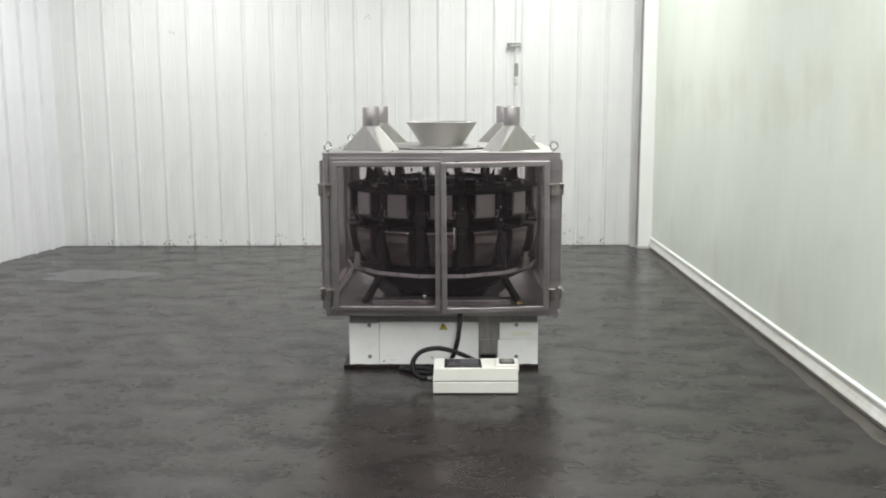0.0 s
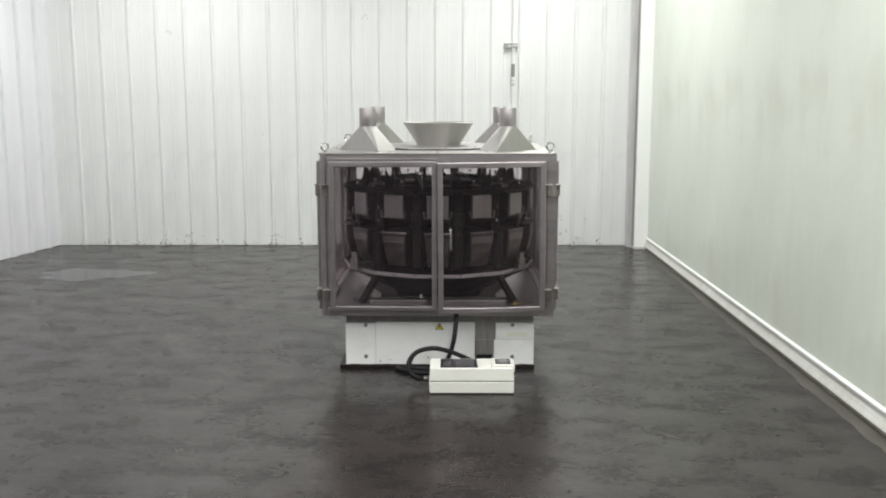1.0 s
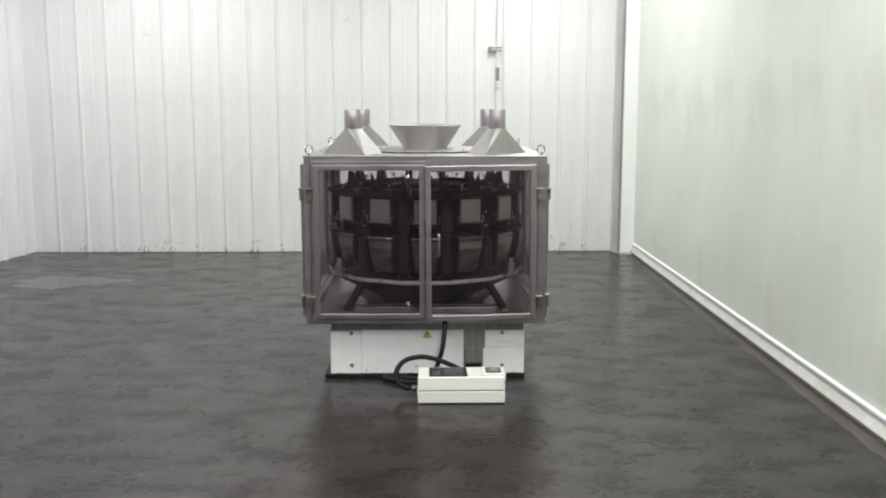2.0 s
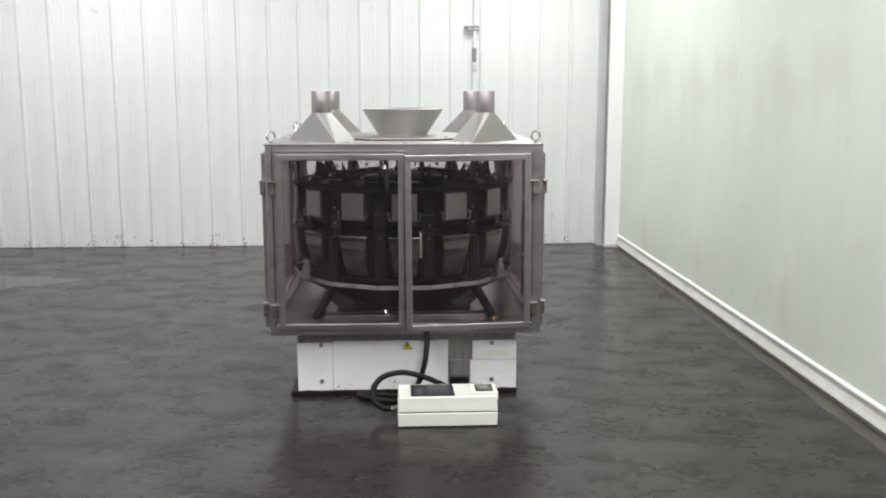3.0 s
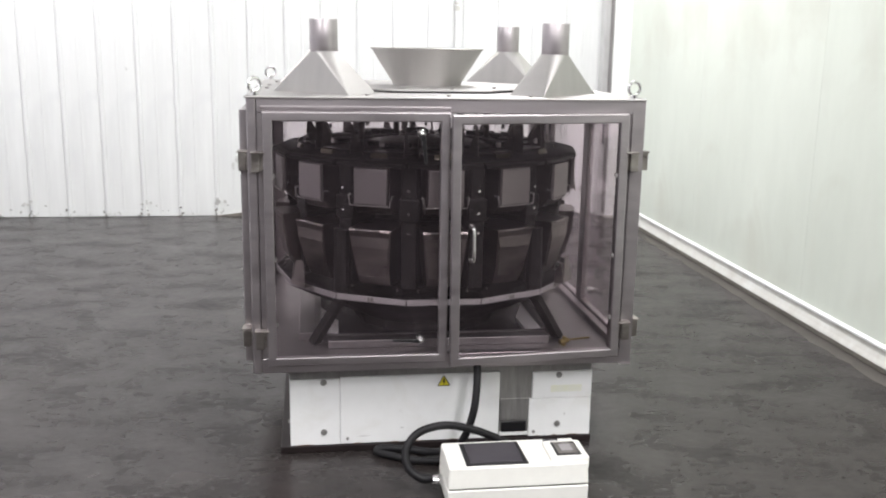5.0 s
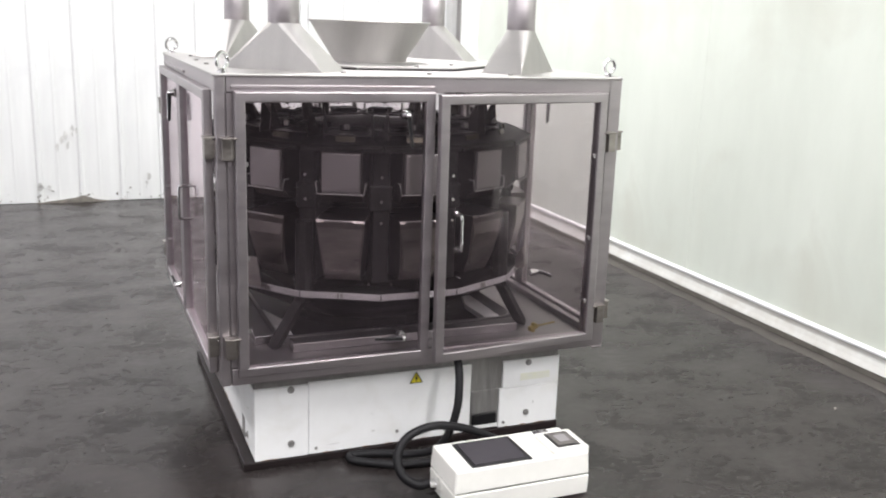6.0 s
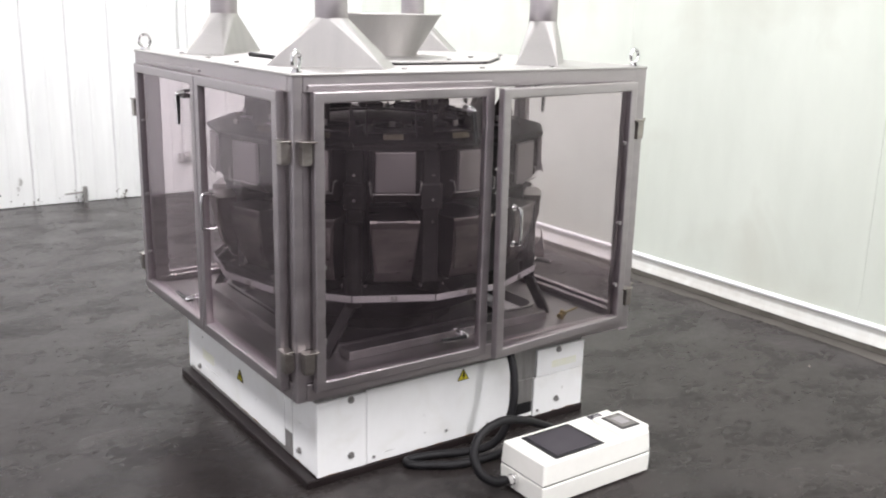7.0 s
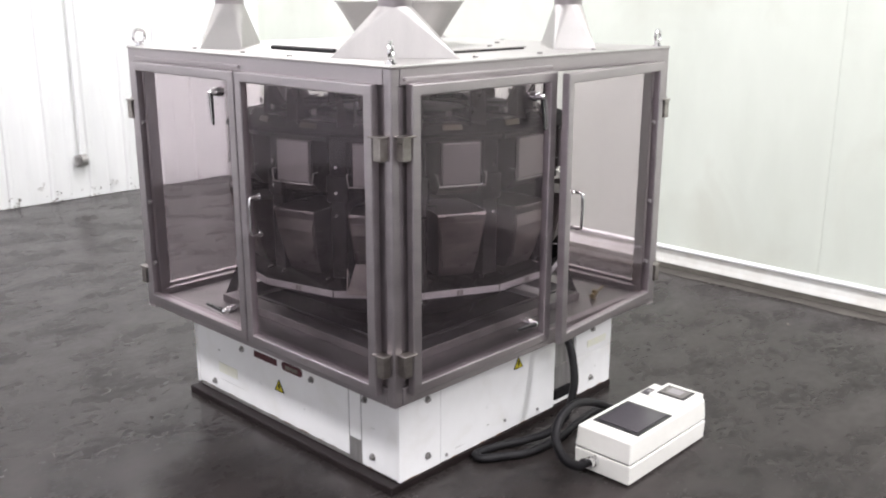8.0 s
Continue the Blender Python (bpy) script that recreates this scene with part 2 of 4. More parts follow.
def lathe(bm, profile, seg=48, close=True, turn=0.0):
    """Turns a profile of (r, z) about the z axis."""
    rings = [[bm.verts.new((r * math.cos(turn + 2 * math.pi * k / seg), r * math.sin(turn + 2 * math.pi * k / seg), z)) for k in range(seg)] for r, z in profile]
    n = len(rings)
    for i in range(n if close else n - 1):
        a, b = rings[i], rings[(i + 1) % n]
        for k in range(seg):
            bm.faces.new((a[k], a[(k + 1) % seg], b[(k + 1) % seg], b[k]))


def prism(bm, outline, a, b, axis="x", squeeze=None):
    """Extrudes a closed outline of (u, z) from a to b along x (u is y), or of (x, y) along z. squeeze(z) scales the width."""
    def at(p, s):
        k = squeeze(p[1]) if squeeze else 1.0
        return (s * k, p[0], p[1]) if axis == "x" else ((p[0], s, p[1]) if axis == "y" else (p[0], p[1], s))
    one = [bm.verts.new(at(p, a)) for p in outline]
    two = [bm.verts.new(at(p, b)) for p in outline]
    n = len(outline)
    bm.faces.new(one)
    bm.faces.new(two[::-1])
    for i in range(n):
        bm.faces.new((one[i], two[i], two[(i + 1) % n], one[(i + 1) % n]))


def mesh_of(name, bm, mat, smooth=False):
    bmesh.ops.recalc_face_normals(bm, faces=bm.faces)
    data = bpy.data.meshes.new(name)
    bm.to_mesh(data)
    bm.free()
    data.materials.append(mat)
    if smooth:
        for p in data.polygons:
            p.use_smooth = True
        data.set_sharp_from_angle(angle=radians(35))
    return data


def part(name, bm, mat, parent=None, label="", m=None, smooth=False):
    """Links a bmesh, or a mesh that is shared, as one object."""
    data = bm if isinstance(bm, bpy.types.Mesh) else mesh_of(name, bm, mat, smooth)
    ob = new(name, data)
    if parent is not None:
        ob.parent = parent
    if m is not None:
        ob.matrix_basis = m
    return tagged(ob, label)


def thing(name, at, label, category, group="", kind=""):
    ob = new(name)
    ob.empty_display_size = 0.1
    ob.matrix_basis = at
    return tagged(ob, label, category, group, kind)


def turn_z(degrees):
    return pose(0, 0, 0, 0, 0, degrees)


# ---- the room ----
bm = bmesh.new()
box(bm, -9, 5, -7, 12.5, -0.15, 0)
tagged(part("floor", bm, floor_mat), "dark grey sealed concrete floor with worn mottled sheen", "floor", kind="structure")
bm = bmesh.new()
box(bm, -9, 5, -7, 12.5, CEILING, CEILING + 0.15)
tagged(part("ceiling", bm, ceiling_mat), "plain white warehouse ceiling", "ceiling", kind="structure")

PITCH = 0.3175


def liner_sheet(height, width=PITCH, rib=0.011):
    """One sheet of wall liner: a flat pan with a raised rib at its edge and faint swages. Faces -y, at y 0."""
    bm = bmesh.new()
    line = [(0, 0.0), (0.010, -rib), (0.034, -rib), (0.044, 0.0), (0.150, 0.0), (0.156, -0.003), (0.164, -0.003), (0.170, 0.0), (width - 0.003, 0.0)]
    outline = line + [(width - 0.003, 0.012), (0, 0.012)]
    prism(bm, outline, 0.004, height, "z")
    return bm


# back wall
back_m = pose(-0.1565, 10.655, 0)
bm = bmesh.new()
box(bm, -5.2, 3.4, 0.014, 0.2, 0, CEILING)
wall_back = part("wall_back", bm, wall_white, m=back_m)
tagged(wall_back, "white ribbed metal liner wall with mould at its foot", "wall", kind="structure")
sheet = mesh_of("wall_panel", liner_sheet(CEILING), wall_white)
for k in range(-15, 9):
    part("wall_panel", sheet, None, wall_back, m=pose(k * PITCH - 0.022, 0, 0))

# left wall, out of square with the back wall
LEFT_TURN = math.degrees(math.atan2(1, 0.19))
left_m = pose(-4.566, 10.70, 0, 0, 0, LEFT_TURN)
bm = bmesh.new()
box(bm, -17.5, 0.2, 0.014, 0.2, 0, CEILING)
wall_left = part("wall_left", bm, wall_cool, m=left_m)
tagged(wall_left, "cool white ribbed metal liner wall", "wall", kind="structure")
sheet = mesh_of("wall_panel", liner_sheet(CEILING, rib=0.036), wall_cool)
for k in range(1, 55):
    part("wall_panel", sheet, None, wall_left, m=pose(-k * PITCH, 0, 0))

# right wall: smooth panels over a sloped kerb
RIGHT_TURN = -90 - math.degrees(math.atan(0.0098))
right_m = pose(2.153, 0, 0, 0, 0, RIGHT_TURN)
bm = bmesh.new()
box(bm, -11.5, -2.3, 0.012, 0.25, 0, CEILING)
wall_right = part("wall_right", bm, wall_panel_mat, m=right_m)
tagged(wall_right, "smooth pale green-white panelled wall with faint streaks", "wall", kind="structure")
bm = bmesh.new()
box(bm, 0, 1.6535, 0.0, 0.014, 0.12, CEILING, 0.0008)
sheet = mesh_of("wall_panel", bm, wall_panel_mat)
for k in range(-4, 2):
    part("wall_panel", sheet, None, wall_right, m=pose(-5.41 + k * 1.655, 0, 0))
bm = bmesh.new()
prism(bm, [(0.012, 0.0), (-0.014, 0.0), (-0.016, 0.034), (0.012, 0.034)], -11.4, -2.31, "x")
kerb = part("baseboard", bm, kerb_foot_mat, m=right_m)
tagged(kerb, "worn white coved kerb on a stained cement foot along the panel wall", "baseboard", kind="structure")
bm = bmesh.new()
prism(bm, [(0.012, 0.0345), (-0.030, 0.0345), (-0.034, 0.038), (-0.031, 0.046), (-0.021, 0.064), (-0.012, 0.086), (-0.008, 0.112), (0.012, 0.112)], -11.4, -2.31, "x")
part("cove", bm, kerb_mat, kerb, "worn white coved face")
bm = bmesh.new()
prism(bm, [(-0.002, 0.116), (-0.015, 0.116), (-0.019, 0.120), (-0.019, 0.129), (-0.014, 0.134), (-0.002, 0.139)], -11.4, -2.31, "x")
part("lip", bm, white_paint, kerb, "white rounded lip on the kerb")

bm = bmesh.new()
edge_rng = random.Random(9)
rim_pts = [(-11.4 + 9.0 * i / 80, -0.100 - edge_rng.uniform(0, 0.022)) for i in range(81)]
prism(bm, [(-11.4, -0.012), *rim_pts, (-2.4, -0.012)], -0.002, 0.0012, "z")
tagged(part("trim", bm, material("dusty_cement", (0.105, 0.097, 0.086), 0.5, 0, 0.25, 5, 50, spec=0.3), m=right_m), "dusty cement edge strip beside the kerb", "floor edge", kind="structure")
# unseen walls behind the camera, made dark so the panes reflect little
unseen_wall_mat = material("unseen_dark_wall", (0.16, 0.155, 0.15), 0.8, 0, 0.1, 3, 30)
bm = bmesh.new()
box(bm, -2.29, 7.2, 0.0, 0.25, 0, CEILING)
tagged(part("wall_side", bm, unseen_wall_mat, m=right_m), "unseen dark wall past the panels, added to dim pane reflections", "wall", kind="structure")
bm = bmesh.new()
box(bm, -9, 5, -7.2, -6.9, 0, CEILING)
tagged(part("wall_rear", bm, unseen_wall_mat), "unseen dark wall closing the room, added to dim pane reflections", "wall", kind="structure")

# white column in the corner
column = thing("column", pose(2.187, 10.48, 0), "white painted box column in the wall corner", "column", kind="structure")
bm = bmesh.new()
box(bm, -0.080, 0.078, -0.10, 0.16, 0.02, CEILING, 0.004)
part("shaft", bm, material("bright_white_paint", (0.96, 0.97, 0.95), 0.4, 0, 0.03, 3, 30), column)
bm = bmesh.new()
box(bm, -0.088, 0.080, -0.115, 0.16, 0, 0.03, 0.004)
part("foot_plate", bm, kerb_mat, column, "scuffed foot plate")
bm = bmesh.new()
box(bm, -0.140, -0.082, 0.03, 0.16, 0.0, CEILING, 0.003)
part("side_trim", bm, material("grey_corner_trim", (0.55, 0.55, 0.54), 0.5, 0, 0.15, 4, 40, (1, 1, 0.3)), column, "grey corner trim beside the column")
bm = bmesh.new()
box(bm, -0.0875, -0.0805, -0.06, 0.03, 0.03, CEILING)
part("seam", bm, bare_grey, column, "dark ragged seam beside the column")

# conduit on the back wall
conduit = thing("wall_conduit", pose(0.706, 10.61, 0), "white conduit pipe fixed to the ribbed wall", "conduit")
bm = bmesh.new()
rod(bm, (0, 0, 0.34), (0.02, 0, CEILING), 0.016)
part("pipe", bm, wall_white, conduit, smooth=True)
bm = bmesh.new()
rod(bm, (0.01, 0, 1.945), (0.011, 0, 2.09), 0.021)
part("coupling", bm, bare_grey, conduit, "grey pipe coupling", smooth=True)
bm = bmesh.new()
rod(bm, (0.01, 0, 1.84), (0.011, 0, 1.88), 0.026)
rod(bm, (0.01, 0, 1.895), (0.011, 0, 1.915), 0.026)
part("union", bm, kerb_mat, conduit, smooth=True)
bm = bmesh.new()
box(bm, -0.10, 0.058, -0.02, 0.012, 2.300, 2.318, 0.003)
box(bm, -0.10, 0.058, -0.02, 0.012, 2.268, 2.286, 0.003)
box(bm, -0.10, -0.055, -0.015, 0.02, 2.286, 2.300, 0.003)
part("bracket", bm, bare_grey, conduit, "grey pipe bracket")
bm = bmesh.new()
rod(bm, (-0.02, -0.01, 0.31), (0.03, -0.01, 0.31), 0.046, 14)
box(bm, -0.05, 0.045, -0.02, 0.03, 0.265, 0.345, 0.01)
part("outlet", bm, bare_grey, conduit, "grey outlet at the pipe's end")

# stub pipe at the wall's foot
stub = thing("stub_pipe", pose(-0.122, 10.63, 0), "rusty stub pipe with a thin rod at the wall foot", "pipe")
bm = bmesh.new()
rod(bm, (0, -0.02, 0), (0, -0.02, 0.13), 0.018, 10)
part("post", bm, bare_grey, stub)
bm = bmesh.new()
rod(bm, (-0.155, -0.03, 0.082), (0.02, -0.02, 0.088), 0.007, 8)
part("rod", bm, bare_grey, stub)

# bent foot of one liner sheet
bm = bmesh.new()
prism(bm, [(-0.36, 0.0), (0.22, 0.0), (0.10, 0.022), (0.02, 0.055), (-0.05, 0.035)], -0.045, -0.022, "y")
tagged(part("wall_gap", bm, mould, m=pose(-1.12, 10.677, 0)), "dark gap under a bent liner sheet", "gap", kind="structure")

# mould spots along the foot of the back wall
rng = random.Random(4)


def blotch(bm, x, z, w, h, y=-0.0185):
    n = rng.randint(6, 9)
    pts = [(x + w * math.cos(6.283 * i / n) * rng.uniform(0.4, 1), z + h * math.sin(6.283 * i / n) * rng.uniform(0.4, 1)) for i in range(n)]
    verts = [bm.verts.new((u, y, max(0.006, v))) for u, v in pts]
    bm.faces.new(verts)


bm = bmesh.new()
for k in range(-13, 9):
    for i in range(rng.randint(4, 10)):
        dx = rng.gauss(0.0, 0.035)
        blotch(bm, k * PITCH - 0.0 + dx, abs(rng.gauss(0.012, 0.042)), rng.uniform(0.003, 0.012), rng.uniform(0.004, 0.020), -0.0185)
for i in range(60):
    blotch(bm, rng.uniform(-4.1, 2.1), abs(rng.gauss(0, 0.06)), rng.uniform(0.003, 0.012), rng.uniform(0.003, 0.010))
tagged(part("mould_stains", bm, mould, m=back_m), "black mould spots along the wall foot", "stain", kind="stuff")
bm = bmesh.new()
for x, z, w, h in ((-1.09, 0.50, 0.035, 0.10), (-1.00, 0.57, 0.02, 0.07), (-3.05, 2.45, 0.02, 0.05), (-0.8, 2.62, 0.03, 0.03), (-2.0, 1.3, 0.008, 0.03), (1.42, 0.33, 0.02, 0.04), (1.74, 0.31, 0.012, 0.05), (1.50, 0.16, 0.04, 0.03), (1.62, 0.09, 0.05, 0.03), (1.13, 0.10, 0.03, 0.04), (-2.9, 0.12, 0.05, 0.03), (-1.9, 0.14, 0.04, 0.04), (-0.4, 0.18, 0.03, 0.06), (-1.27, 0.12, 0.05, 0.05), (0.55, 0.14, 0.04, 0.04)):
    for i in range(4):
        blotch(bm, x + rng.gauss(0, w), z + rng.gauss(0, h * 0.4), w * 0.5, h * 0.5)
tagged(part("wall_scuffs", bm, faint_mark, m=back_m), "grey scuffs on the ribbed wall", "stain", kind="stuff")

# thin puddle and bits on the floor
bm = bmesh.new()
outline = []
for i in range(40):
    a = 6.283 * i / 40
    r = 1 + 0.18 * math.sin(3 * a + 1) + 0.12 * math.sin(7 * a) + rng.uniform(-0.06, 0.06)
    outline.append((0.50 * r * math.cos(a), 0.30 * r * math.sin(a)))
prism(bm, outline, 0.0, 0.0016, "z")
tagged(part("puddle", bm, puddle_mat, m=pose(-3.51, 8.80, -0.0005)), "shallow puddle reflecting the wall", "puddle", kind="structure")
bm = bmesh.new()
prism(bm, [(-0.012, -0.004), (0.0, -0.007), (0.014, 0.001), (0.003, 0.006)], 0, 0.004, "z")
tagged(part("paper_scrap", bm, kerb_foot_mat, m=pose(1.749, 5.351, 0.0, 0, 0, 20)), "tiny pale scrap lying on the floor", "scrap")

# ceiling luminaires
bm = bmesh.new()
box(bm, -0.28, 0.28, -1.25, 1.25, -0.10, 0.0, 0.01)
body_mesh = mesh_of("housing", bm, white_paint)
bm = bmesh.new()
box(bm, -0.24, 0.24, -1.2, 1.2, -0.125, -0.102, 0.008)
diff_mesh = mesh_of("diffuser", bm, diffuser_mat)
for lx, ly in LAMP_PLACES:
    lum = thing("ceiling_light", pose(lx, ly, CEILING), "long white ceiling light with a glowing diffuser", "ceiling light", "ceiling lights")
    part("housing", body_mesh, None, lum)
    part("diffuser", diff_mesh, None, lum, "glowing diffuser")

# ---- the weigher ----
CX, CY = -0.095, 6.153
weigher = thing("multihead_weigher", pose(CX, CY, 0), "stainless combination weigher in a glazed cabinet on a white base", "weighing machine")
SIDES = [0, -90, 90, 180]

# base
bm = bmesh.new()
box(bm, -0.622, 0.612, -0.596, 0.600, 0.0, 0.028, 0.004)
part("plinth", bm, plinth_mat, weigher, "black plinth under the base")
bm = bmesh.new()
box(bm, -0.582, 0.606, -0.578, 0.582, 0.028, 0.372, 0.004)
base = part("base", bm, bare_grey, weigher, "grey steel base body")


def panel(x0, x1, z0, z1, m):
    bm = bmesh.new()
    box(bm, x0, x1, -0.592, -0.579, z0, z1, 0.003)
    return part("cover_panel", bm, white_paint, base, "white enamelled cover panel", m)


front = turn_z(0)
panel(-0.583, -0.3935, 0.029, 0.297, front)
panel(-0.392, 0.233, 0.030, 0.303, front)
panel(0.365, 0.607, 0.190, 0.299, front)
panel(0.354, 0.607, 0.029, 0.188, front)
bm = bmesh.new()
box(bm, 0.238, 0.352, -0.586, -0.579, 0.10, 0.19, 0.002)
part("bare_plate", bm, bare_grey, base, "bare grey connector plate")
bm = bmesh.new()
box(bm, 0.245, 0.345, -0.590, -0.579, 0.050, 0.092, 0.003)
part("connector_slot", bm, rubber, base, "black connector slot")
bm = bmesh.new()
box(bm, 0.238, 0.353, -0.587, -0.579, 0.034, 0.049, 0.002)
part("lower_strip", bm, white_paint, base)
left = pose(0.008, 0, 0, 0, 0, -90)
panel(-0.583, 0.345, 0.045, 0.300, left)
panel(0.410, 0.583, 0.034, 0.295, left)
bm = bmesh.new()
box(bm, 0.349, 0.406, -0.5915, -0.579, 0.118, 0.296, 0.001)
part("seam_strip", bm, white_paint, base, "white recessed seam strip", left)
bm = bmesh.new()
box(bm, 0.374, 0.402, -0.5912, -0.579, 0.034, 0.115, 0.001)
part("seam_bracket", bm, bare_grey, base, "grey seam bracket", left)
for m in (turn_z(90), turn_z(180)):
    panel(-0.583, 0.583, 0.034, 0.295, m @ pose(0, -0.012, 0))


def bolt(u, z, m):
    bm = bmesh.new()
    rod(bm, (u, -0.591, z), (u, -0.594, z), 0.0125, 14)
    rod(bm, (u, -0.594, z), (u, -0.602, z), 0.0085, 6)
    part("bolt", bm, bare_grey, base, "", m)


for u, z in ((-0.455, 0.082), (-0.455, 0.285), (0.471, 0.080), (0.471, 0.286)):
    bolt(u, z, front)
for u, z in ((-0.47, 0.074), (-0.27, 0.262), (0.15, 0.262), (0.465, 0.080), (0.43, 0.275)):
    bolt(u, z, left)
for u, z in ((-0.365, 0.052), (-0.06, 0.075), (0.13, 0.055), (0.375, 0.050)):
    bm = bmesh.new()
    rod(bm, (u, -0.591, z), (u, -0.596, z), 0.006, 8)
    part("screw", bm, bare_grey, base, "", front)


def warning(u, z, size, m):
    bm = bmesh.new()
    prism(bm, [(u - size, z - 0.58 * size), (u + size, z - 0.58 * size), (u, z + 1.15 * size)], -0.594, -0.5915, "y")
    tri = part("warning_triangle", bm, yellow, base, "yellow electrical warning triangle", m)
    bm = bmesh.new()
    k = size
    prism(bm, [(u - 0.05 * k, z + 0.62 * k), (u + 0.16 * k, z + 0.62 * k), (u + 0.06 * k, z + 0.22 * k), (u + 0.26 * k, z + 0.22 * k), (u - 0.08 * k, z - 0.42 * k), (u + 0.02 * k, z + 0.02 * k), (u - 0.2 * k, z + 0.02 * k)], -0.5965, -0.5935, "y")
    part("symbol", bm, rubber, tri)
    s = size
    bm = bmesh.new()
    for a, b in (((u - s, z - 0.58 * s), (u + s, z - 0.58 * s)), ((u + s, z - 0.58 * s), (u, z + 1.15 * s)), ((u, z + 1.15 * s), (u - s, z - 0.58 * s))):
        rod(bm, (a[0], -0.594, a[1]), (b[0], -0.594, b[1]), 0.0016, 6)
    part("border", bm, rubber, tri)


warning(0.010, 0.271, 0.024, front)
warning(-0.040, 0.175, 0.026, left)


def sticker(u0, u1, z0, z1, mat, label, m, rounded=0.0):
    bm = bmesh.new()
    box(bm, u0, u1, -0.594, -0.5915, z0, z1)
    if rounded:
        bmesh.ops.bevel(bm, geom=[e for e in bm.edges if abs(e.verts[0].co.y - e.verts[1].co.y) > 0.001], offset=rounded, segments=5, affect="EDGES", profile=0.5)
    return part("sticker", bm, mat, base, label, m)


sticker(-0.19, -0.05, 0.255, 0.280, red, "dark red worn label bar", left)
badge = sticker(-0.02, 0.098, 0.252, 0.285, red, "dark red oval badge", left, 0.014)
bm = bmesh.new()
box(bm, 0.005, 0.075, -0.597, -0.5945, 0.262, 0.274)
part("badge_bar", bm, mould, badge)
sticker(-0.435, -0.31, 0.125, 0.165, faded_yellow, "faded yellow label patch", left)
sticker(0.44, 0.565, 0.215, 0.243, faded_yellow, "faded yellow label patch", front)

# small scuffs in the enamel
for u, z, w, h, m in ((-0.152, 0.089, 0.014, 0.005, front), (-0.30, 0.060, 0.05, 0.003, front), (0.50, 0.120, 0.006, 0.014, front), (0.104, 0.135, 0.005, 0.005, left),
                      (0.205, 0.054, 0.012, 0.004, left), (-0.34, 0.095, 0.18, 0.0022, left), (0.47, 0.185, 0.03, 0.003, left), (-0.43, 0.215, 0.02, 0.008, left)):
    bm = bmesh.new()
    prism(bm, [(u - w / 2, z - h * 0.3), (u + w * 0.1, z - h / 2), (u + w / 2, z + h * 0.2), (u - w * 0.2, z + h / 2)], -0.5935, -0.5915, "y")
    part("scuff", bm, faint_mark, base, "", m)

# rusty wear along the lower edges of the covers
rust = material("brown_edge_rust", (0.16, 0.095, 0.06), 0.8, 0, 0.4, 40, 200)
for m, spans in ((front, ((-0.575, -0.40), (-0.37, 0.22), (0.36, 0.60))), (left, ((-0.57, 0.33), (0.415, 0.575)))):
    for u0, u1 in spans:
        u = u0 + rng.uniform(0.0, 0.03)
        while u < u1 - 0.03:
            w = rng.uniform(0.012, 0.07)
            h = rng.uniform(0.0012, 0.0036)
            z = 0.0305 if m is front else (0.0465 if u1 < 0.4 else 0.0355)
            bm = bmesh.new()
            prism(bm, [(u, z), (min(u + w, u1), z), (min(u + w * 0.8, u1), z + h * 0.6), (u + w * 0.4, z + h), (u + w * 0.15, z + h * 0.4)], -0.5935, -0.5915, "y")
            part("scuff", bm, rust, base, "brown rust on the panel edge", m)
            u += w + rng.uniform(0.02, 0.13)

# cabinet frame
H, Z0, Z1 = 0.710, 0.370, 1.372


def rounded_square(half, r, n=6):
    pts = []
    for q in range(4):
        cx, cy = ((half - r), (half - r)) if q == 0 else ((-(half - r), (half - r)) if q == 1 else ((-(half - r), -(half - r)) if q == 2 else ((half - r), -(half - r))))
        for i in range(n + 1):
            a = math.pi / 2 * (q + i / n)
            pts.append((cx + r * math.cos(a), cy + r * math.sin(a)))
    return pts


def square_ring(bm, outer, inner_loop, z0, z1):
    """A flat slab between two loops with the same count of points."""
    rows = [[bm.verts.new((x, y, z)) for x, y in loop] for loop, z in ((outer, z0), (outer, z1), (inner_loop, z1), (inner_loop, z0))]
    n = len(outer)
    for i in range(4):
        a, b = rows[i], rows[(i + 1) % 4]
        for k in range(n):
            bm.faces.new((a[k], a[(k + 1) % n], b[(k + 1) % n], b[k]))


bm = bmesh.new()
square_ring(bm, rounded_square(0.700, 0.004), rounded_square(0.46, 0.07), 0.392, 0.404)
tray = part("drip_tray", bm, tray_steel, weigher, "stainless tray floor with a square opening")
bm = bmesh.new()
square_ring(bm, rounded_square(0.475, 0.085), rounded_square(0.462, 0.072), 0.402, 0.438)
part("collar", bm, tray_steel, tray, "raised collar round the opening")
for m in (turn_z(0), turn_z(-90)):
    bm = bmesh.new()
    box(bm, -0.435, 0.435, -0.548, -0.480, 0.4045, 0.436, 0.003)
    part("sill_bar", bm, tray_steel, tray, "flat raised bar beside the opening", m)
# black sheet paints the shade under the chute inside the opening
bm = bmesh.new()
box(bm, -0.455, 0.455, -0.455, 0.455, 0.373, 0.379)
part("pit_shade", bm, shadow_black, tray, "sheet in the opening, chute's shade painted black")

